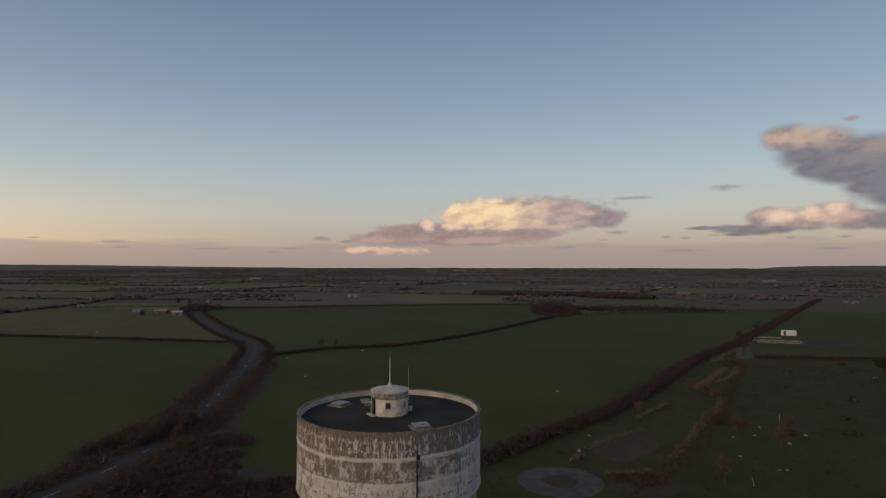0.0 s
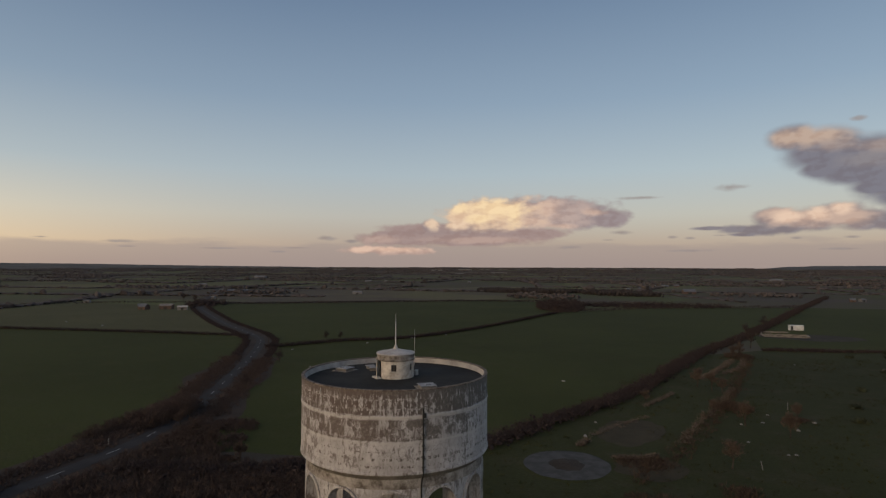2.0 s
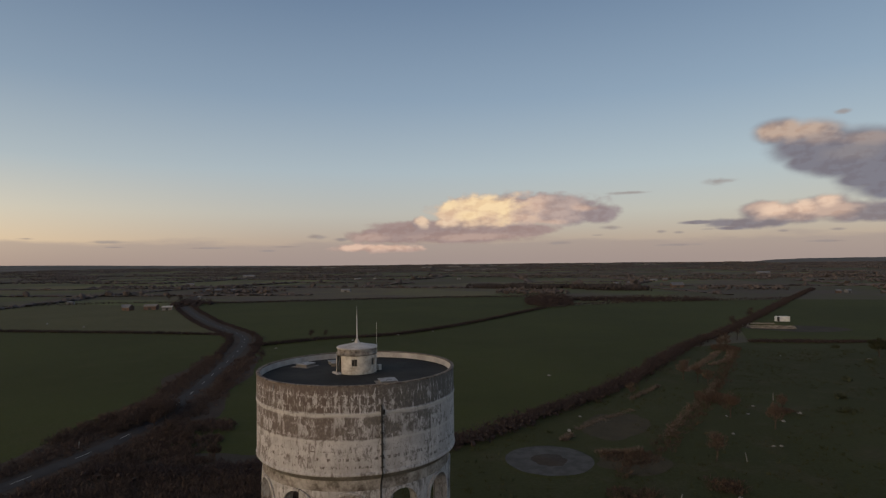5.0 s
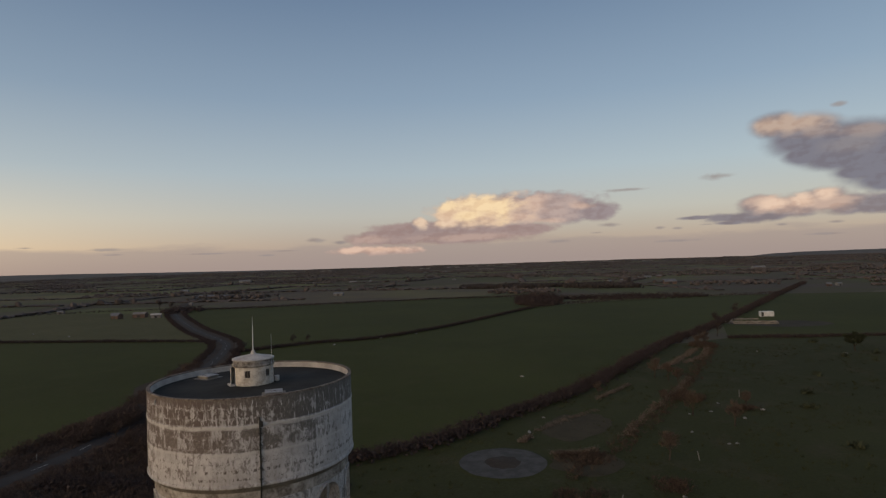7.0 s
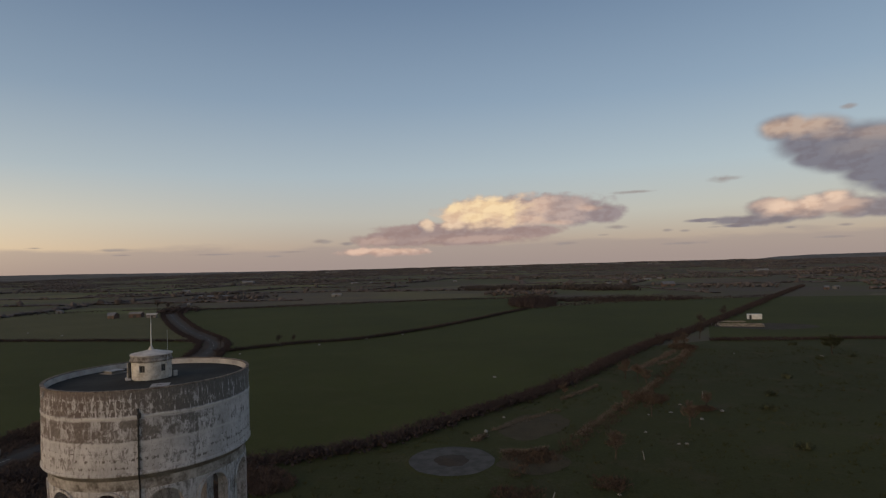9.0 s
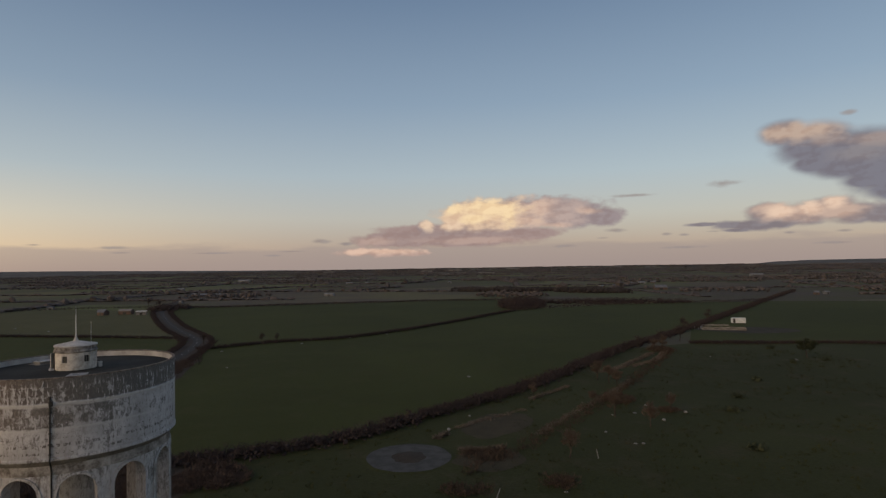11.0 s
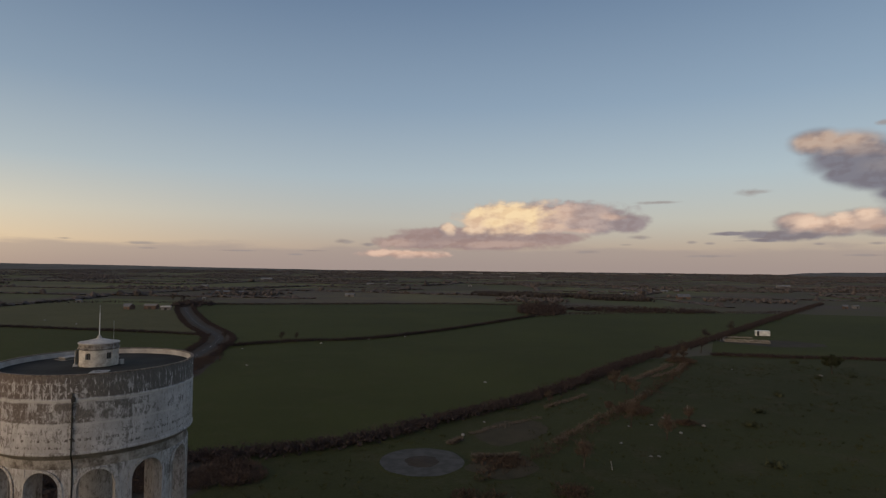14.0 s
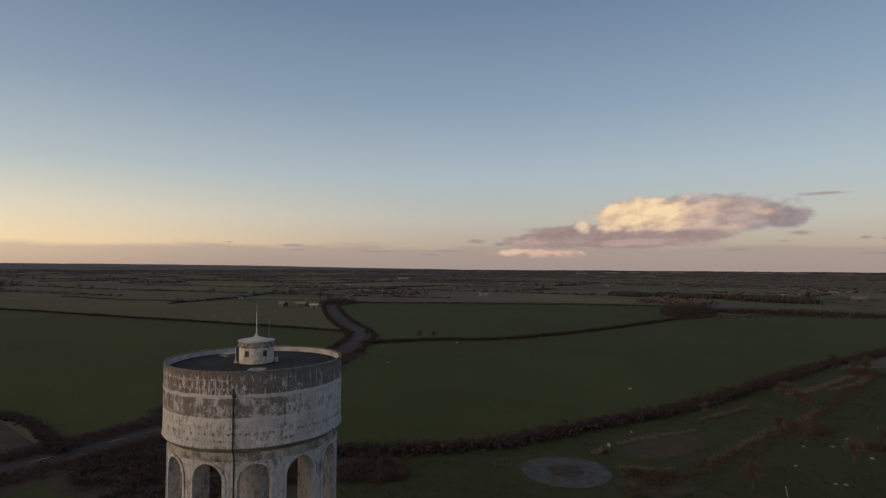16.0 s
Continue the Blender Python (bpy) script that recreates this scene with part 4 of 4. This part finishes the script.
shed(-240, 326, 8, 5.5, 2.4, 12, M_BRICKRED, M_TIMBER, "pale-roofed open barn at the farm", 0.42)
shed(-225, 321, 6.0, 4, 2.2, 25, M_TIMBER, M_COPE, "dull white sheet-metal farm shed")
shed(-252, 319, 5.5, 4.5, 2.2, -10, M_BRICKRED, M_SLATE, "brick farmhouse with slate roof", 0.7)
shed(-262, 330, 4.5, 3.6, 2.0, 30, M_BRICKRED, M_SLATE, "small brick outbuilding at the farm", 0.6)
shed(-340, 372, 4.5, 3.2, 1.9, 15, M_OLDTIN, M_SLATE, "small field shed in the hedge")
for i, (x, y, w, tn, white) in enumerate(((-451, 719, 16, 10, 1), (-316, 550, 11, 30, 0), (-330, 556, 9, -20, 0), (-305, 560, 10, 60, 1), (-271, 438, 4, 0, 1), (-571, 1137, 38, 5, 1), 
        (183, 792, 14, 12, 1), (200, 800, 10, -20, 0), (168, 786, 9, 40, 1), (134, 681, 12, 8, 0), (118, 688, 10, 50, 1), (170, 611, 20, 6, 0),
        (445, 1117, 34, 4, 1), (284, 505, 7, 20, 1), (273, 498, 6, -10, 0), (-97, 910, 8, 0, 1), (-171, 541, 15, 4, 1), (-269, 918, 18, 0, 1), (-240, 925, 10, -30, 1))):
    shed(x, y, w * 0.62, w * 0.28 + 1.6, 1.9 if w < 20 else 2.6, tn, M_OLDTIN if white else M_BRICKRED, M_OLDTIN if white else M_SLATE,
         "distant pale farm building with a light roof" if white else "distant brick house with slate roof", 0.35 if white else 0.7, group="distant buildings")
for x, y, w in ((-201, 1579, 22), (-103, 1774, 48), (-320, 2700, 60), (-240, 2850, 50), (-150, 2900, 40), (-60, 2950, 70), (330, 3100, 60), (450, 3050, 80), (620, 3000, 50), (-420, 2500, 45), (-900, 2600, 60)):
    shed(x, y, w, 22 if w > 50 else 14, 3.6, rng.uniform(-8, 8), M_OLDTIN, M_TIMBER, "long white warehouse far out on the plain", 0.12, "building", "warehouse", "distant warehouses")

# ---- container and pens by the hedge ----
cont = thing("storage_container", "white steel storage container on an earth yard", "container", (133, 260, 0.1), -3)
part("body", bevelled_box(-3.03, 3.03, -1.22, 1.22, 0.15, 2.55, 0.04), M_TIN, cont)
for k in range(20):
    part("rib", bevelled_box(-2.95 + k * 0.3, -2.83 + k * 0.3, -1.26, -1.215, 0.3, 2.4, 0.008), M_TIN, cont)
for sx in (-3.03, 2.83):
    for sy in (-1.22, 1.02):
        part("foot", bevelled_box(sx, sx + 0.2, sy, sy + 0.2, 0.0, 0.155, 0.01), M_BLACK, cont)
part("door", bevelled_box(-2.6, -1.6, -1.30, -1.262, 0.25, 2.3, 0.01), M_DARK, cont, "dark side door")
for x0, y0, x1, y1 in ((109, 232, 126, 229), (110, 239, 128, 236), (109, 232, 110, 239), (114, 249, 125, 248), (126, 229, 128, 236), (110, 239, 114, 249)):
    v = Vector((x1 - x0, y1 - y0, 0))
    w = thing("pen_wall", "low weathered block wall of a livestock pen", "wall", (x0, y0, 0.1), math.degrees(math.atan2(v.y, v.x)), "pen walls")
    n = max(2, int(v.length / 1.5))
    for k in range(n):
        part("block", bevelled_box(k * v.length / n + 0.02, (k + 1) * v.length / n - 0.02, -0.2, 0.2, 0.0, 0.55 + 0.08 * ((k * 7) % 3), 0.03), M_RIDGE, w)
for k in range(5):
    p = thing("post", "short weathered timber fence post", "post", (103 + k * 1.5, 234 - k * 0.4, 0.05), 20 * k, "posts by the pens")
    part("shaft", rod([(0, 0, 0), (0, 0, 1.3)], 0.11, 0.09), M_TIMBER, p)

# ---- water tower ----
RIM, RT = 23.5, 7.0
BAYS, PHASE, HALF = 12, 11.0, 10.3
Z_SPRING, Z_ARCH = -8.0, -6.72
tower = thing("water_tower", "round concrete water tower with flaking white paint on arched legs", "water tower", (0, 0, RIM))
part("tank_wall", lathe([(6.62, -5.3), (7.0, -5.3), (7.0, -1.86), (7.035, -1.82), (7.035, -1.68), (7.0, -1.64), (7.0, -0.08), (6.84, -0.08), (6.84, -1.2), (6.62, -1.2)], 220), M_TANK, tower, "flaked white paint stained brown")
part("coping", lathe([(6.80, -0.08), (7.02, -0.08), (7.035, -0.04), (7.01, 0.0), (6.81, 0.0), (6.78, -0.03)], 128), M_RIM, tower, "browned concrete coping")
part("parapet_lining", lathe([(6.74, -0.95), (6.835, -0.95), (6.835, -0.085), (6.77, -0.085)], 160), M_COPE, tower, "pale inner face of the parapet")
part("roof_deck", lathe([(0.02, -0.42), (6.735, -0.49), (6.735, -0.9), (0.02, -0.9)], 96), M_DECK, tower, "dark grey felt roof deck")
part("flange", lathe([(6.62, -5.52), (7.03, -5.52), (7.06, -5.46), (7.05, -5.36), (7.02, -5.305), (6.62, -5.305)], 160), M_CONC, tower, "worn lower lip of the tank")
# underside coloured darker to deepen the shadow line below the lip
part("soffit", lathe([(6.30, -5.90), (6.63, -5.90), (6.98, -5.525), (6.30, -5.525)], 128), M_RIDGE, tower, "underside of the tank, darkened in colour for shade")
part("drum", lathe([(6.05, -6.55), (6.62, -6.55), (6.62, -5.905), (6.05, -5.905)], 128), M_DRUM, tower, "brown-stained ring under the tank")
part("floor_slab", lathe([(0.02, -6.0), (6.04, -6.0), (6.04, -5.4), (0.02, -5.4)], 96), M_CONC, tower)
part("shaft", lathe([(2.2, -RIM), (2.45, -RIM), (2.45, -6.01), (2.2, -6.01)], 90), M_CONC, tower, "central stair shaft")


def arch_piece(a_mid):
    """The wall over one opening, curved below."""
    bm = bmesh.new()
    n, ro, ri = 14, 6.58, 5.95
    rows = []
    for i in range(n + 1):
        k = -1 + 2 * i / n
        a = radians(a_mid + k * HALF)
        z = Z_SPRING + (Z_ARCH - Z_SPRING) * math.sqrt(max(0.0, 1 - k * k))
        rows.append([bm.verts.new((r * math.sin(a), -r * math.cos(a), zz)) for r, zz in ((ro, z), (ro, -6.555), (ri, -6.555), (ri, z))])
    for p, q in zip(rows, rows[1:]):
        for j in range(4):
            bm.faces.new((p[j], q[j], q[(j + 1) % 4], p[(j + 1) % 4]))
    bm.faces.new(rows[0])
    bm.faces.new(list(reversed(rows[-1])))
    bmesh.ops.recalc_face_normals(bm, faces=bm.faces[:])
    return bm


def arch_moulding(a_mid):
    """A proud band round one opening: up one jamb, over the arch and down the other."""
    bm = bmesh.new()
    n, ro, ri, wide = 22, 6.70, 6.585, 2.1
    path = [(-1.0, -RIM + 0.4), (-1.0, -16.0)] + [(-math.cos(math.pi * i / n), Z_SPRING + (Z_ARCH - Z_SPRING) * math.sin(math.pi * i / n)) for i in range(n + 1)] + [(1.0, -16.0), (1.0, -RIM + 0.4)]
    rows = []
    for k, z in path:
        up = max(0.0, (z - Z_SPRING) / (Z_ARCH - Z_SPRING))
        a_in, a_out = radians(a_mid + k * HALF), radians(a_mid + k * (HALF + wide))
        z_out = min(z + up * 0.16, -6.57)
        rows.append([bm.verts.new((r * math.sin(q), -r * math.cos(q), zz)) for q, r, zz in ((a_in, ri, z), (a_in, ro, z), (a_out, ro, z_out), (a_out, ri, z_out))])
    for p, q in zip(rows, rows[1:]):
        for j in range(4):
            bm.faces.new((p[j], q[j], q[(j + 1) % 4], p[(j + 1) % 4]))
    bm.faces.new(rows[0])
    bm.faces.new(list(reversed(rows[-1])))
    bmesh.ops.recalc_face_normals(bm, faces=bm.faces[:])
    return bm


def pier_piece(a_mid):
    w = 360 / BAYS / 2 - HALF
    return lathe([(5.85, -RIM), (6.62, -RIM), (6.62, -6.555), (5.85, -6.555)], 6, True, a_mid - w, a_mid + w)


for i in range(BAYS):
    a = PHASE + i * 360 / BAYS
    part("arch", arch_piece(a), M_CONC, tower)
    part("arch_moulding", arch_moulding(a), M_CONC, tower)
    part("pier", pier_piece(a + 180 / BAYS), M_CONC, tower)


def on_wall(a, r, z):
    return (r * math.sin(radians(a)), -r * math.cos(radians(a)), z)


part("cable_pipe", rod([on_wall(28.5, 7.06, -1.25), on_wall(28.5, 7.08, -3.0), on_wall(28.5, 7.08, -5.25), on_wall(28.5, 7.17, -5.45), on_wall(28.5, 6.85, -5.95), on_wall(28.5, 6.70, -6.3), on_wall(28.5, 6.70, -RIM + 0.3)], 0.055), M_BLACK, tower, "black pipe down the tank wall")
part("pipe_box", bevelled_box(-0.12, 0.12, -0.1, 0.06, -1.85, -1.55, 0.02, pose(*on_wall(29, 7.1, 0), 0, 0, 29)), M_BLACK, tower)
for k in range(5):
    part("pipe_clip", bevelled_box(-0.1, 0.1, -0.05, 0.05, -2.3 - k * 0.7, -2.24 - k * 0.7, 0.008, pose(*on_wall(28.5, 7.07, 0), 0, 0, 28.5)), M_BLACK, tower)
for a in (24.5, -33.0):
    part("rim_bracket", rod([on_wall(a, 7.05, -0.62), on_wall(a + 0.6, 7.06, -0.4), on_wall(a + 0.9, 7.04, -0.2)], 0.03), M_STEEL, tower, "pale steel bracket on the rim")

# ---- roof hut ----
DECK = RIM - 0.42
hut = thing("roof_hut", "small round white hut with flat cap on the tower roof", "roof hut", (0, 0, DECK))
HW = 1.40
OPENINGS = [(-50, 13.0, 0.03, 1.28), (8, 8.5, 0.58, 1.08), (72, 8.5, 0.58, 1.08), (136, 8.5, 0.58, 1.08), (200, 8.5, 0.58, 1.08)]
bm = bmesh.new()
for k, (a, w, z0, z1) in enumerate(OPENINGS):
    nxt = OPENINGS[(k + 1) % len(OPENINGS)]
    stop = nxt[0] - nxt[1] + (360 if k == len(OPENINGS) - 1 else 0)
    lathe([(1.24, 0.0), (HW, 0.0), (HW, 1.30), (1.24, 1.30)], 12, True, a + w, stop, bm)
    lathe([(1.24, 0.0), (HW, 0.0), (HW, z0), (1.24, z0)], 4, True, a - w, a + w, bm)
    lathe([(1.24, z1), (HW, z1), (HW, 1.30), (1.24, 1.30)], 4, True, a - w, a + w, bm)
part("wall", bm, M_WHITE, hut)
part("cornice", lathe([(1.20, 1.305), (1.44, 1.305), (1.49, 1.36), (1.49, 1.43), (1.43, 1.50), (1.20, 1.50)], 48), M_CORNICE, hut)
part("frieze", lathe([(1.10, 1.505), (1.41, 1.505), (1.41, 1.74), (1.10, 1.74)], 48), M_CORNICE, hut)
part("cap", lathe([(0.02, 1.745), (1.46, 1.745), (1.49, 1.79), (1.44, 1.85), (0.95, 1.93), (0.3, 2.08), (0.02, 2.12)], 48), M_COPE, hut, "pale shallow cone cap")
part("mast", rod([(0, 0, 2.08), (0, 0, 2.3), (0, 0, 4.1)], 0.055, 0.03), M_TIN, hut, "white mast")
part("mast_foot", lathe([(0.02, 2.07), (0.22, 2.07), (0.09, 2.36), (0.02, 2.36)], 16), M_COPE, hut)
part("whip_aerial", rod([(0, 0, 4.1), (0, 0, 4.75)], 0.02, 0.012, 6), M_STEEL, hut)
part("side_aerial", rod([(1.54, -0.28, 0.9), (1.54, -0.28, 3.6)], 0.016, 0.010, 6), M_STEEL, hut)
part("aerial_clamp", bevelled_box(1.38, 1.58, -0.32, -0.24, 1.15, 1.22, 0.01), M_STEEL, hut)
for a, w, z0, z1 in OPENINGS[1:]:
    win = part("window", lathe([(1.27, z0 + 0.005), (1.29, z0 + 0.005), (1.29, z1 - 0.005), (1.27, z1 - 0.005)], 4, True, a - w + 0.2, a + w - 0.2), M_DARK, hut, "dark square window")
    part("frame_bar", lathe([(1.294, z0 + 0.005), (1.31, z0 + 0.005), (1.31, z1 - 0.005), (1.294, z1 - 0.005)], 2, True, a - 0.5, a + 0.5), M_RIDGE, win)
    part("sill", lathe([(1.403, z0 - 0.06), (1.44, z0 - 0.06), (1.44, z0 - 0.01), (1.403, z0 - 0.01)], 4, True, a - w - 1, a + w + 1), M_WHITE, hut)
# solid core, its dark colour standing for the unlit room behind the openings
part("inside", lathe([(0.02, 0.02), (1.20, 0.02), (1.20, 1.28), (0.02, 1.28)], 24), M_DARK, hut)
leaf = pose(*on_wall(-65, HW + 0.01, 0), 0, 0, -80)
part("door", bevelled_box(0.0, 0.55, -0.025, 0.025, 0.04, 1.27, 0.01, leaf), M_WHITE, hut, "white door standing wide open")
part("step", bevelled_box(-0.45, 0.45, -0.35, 0.0, 0.0, 0.12, 0.02, pose(*on_wall(-50, HW + 0.01, 0), 0, 0, -50)), M_COPE, hut)

# ---- loose things on the roof ----
for (x, y, s, tn) in ((3.1, -3.5, 0.52, 25), (-4.7, 2.0, 0.50, -20)):
    h = thing("roof_hatch", "grey sheet-metal hatch cover on the felt roof", "roof hatch", (x, y, DECK - 0.07), tn, "hatches on the roof")
    part("kerb", bevelled_box(-s - 0.25, s + 0.25, -s - 0.25, s + 0.25, 0, 0.05, 0.015), M_RIDGE, h, "mortar kerb")
    part("upstand", bevelled_box(-s, s, -s, s, 0.052, 0.20, 0.02), M_RIDGE, h)
    part("lid", bevelled_box(-s - 0.06, s + 0.06, -s - 0.06, s + 0.06, 0.203, 0.26, 0.025), M_LID, h)
    part("handle", rod([(-0.15, -s + 0.1, 0.255), (-0.15, -s + 0.1, 0.33), (0.15, -s + 0.1, 0.33), (0.15, -s + 0.1, 0.255)], 0.015, n=6), M_BLACK, h)
for x, y, tn in ((-2.35, 2.2, 10), (-2.85, 3.0, 30)):
    v = thing("roof_vent", "low grey metal vent box beside the hut", "vent", (x, y, DECK - 0.03), tn, "vents by the hut")
    part("body", bevelled_box(-0.3, 0.3, -0.25, 0.25, 0, 0.22, 0.02), M_RIDGE, v)
    part("lid", bevelled_box(-0.36, 0.36, -0.31, 0.31, 0.222, 0.27, 0.02), M_LID, v)
b = thing("cable_box", "small white cable box at the hut wall", "cable box", (1.45, 0.78, DECK - 0.02), 60)
part("body", bevelled_box(-0.14, 0.14, -0.1, 0.1, 0.0, 0.36, 0.03), M_COPE, b)
part("lid", bevelled_box(-0.16, 0.16, -0.12, 0.12, 0.362, 0.40, 0.015), M_COPE, b)

# ---- pale lumps for white specks: stones in rough grass, stand-ins for sheep in pastures ----
for i, (x, y, r) in enumerate(((47.8, 68.2, 0.42), (55.2, 82.3, 0.4), (58.5, 88.9, 0.4), (59.8, 77.5, 0.55), (51.9, 61.7, 0.38), (53.2, 61.9, 0.38), (65.3, 83.8, 0.55), (50.6, 80.4, 0.35), (39.2, 39.3, 0.35), (19.5, 67.1, 0.6), (90.7, 156.2, 0.45), (-57.7, 127.9, 0.55), (-77.6, 160.5, 0.55), (-55.6, 182.4, 0.7), (-41.3, 200.1, 0.7), (-28.8, 213.7, 0.7), (17.8, 118, 0.6), (-236.7, 234.8, 0.9), (-205, 222, 0.8), (-64.6, 49.6, 0.45), (-93.8, 36.5, 0.6), (113.4, 150.5, 0.8), (22.3, 77.2, 0.4))):
    rs = np.random.default_rng(200 + i)
    st = thing("stone", "pale lump in the grass standing in for a white speck", "stone", (x, y, 0.05), rs.uniform(0, 360), "stones in the grass")
    bm = bmesh.new()
    bmesh.ops.create_icosphere(bm, subdivisions=2, radius=1.0)
    for v in bm.verts:
        k = 1 + 0.35 * noise.noise(v.co * 1.6 + Vector((i * 3.7, 0, 0)))
        v.co = Vector((v.co.x * r * 0.9 * k, v.co.y * r * 0.55 * k, max(-0.1, v.co.z * r * 0.5 * k + r * 0.1)))
    part("pale_lump", bm, M_FLECK, st)

# ---- pale stakes in the rough grass ----
for x, y, h, lean in ((64.4, 94.0, 1.7, 4), (44.9, 53.2, 1.5, 10), (30.1, 33.3, 2.2, 24), (-62.5, 48.0, 1.3, 6)):
    p = thing("stake", "thin bleached wooden stake standing in rough grass", "stake", (x, y, 0.04), lean * 17, "stakes in the rough grass")
    tip = h * math.tan(radians(lean))
    part("shaft", rod([(0, 0, 0), (tip * 0.4, 0, h * 0.55), (tip, 0, h)], 0.09, 0.06, 7), M_FLECK, p)
    part("foot_tuft", rod([(0, 0, 0), (0, 0, 0.14)], 0.24, 0.10, 7), M_ROUGH, p)
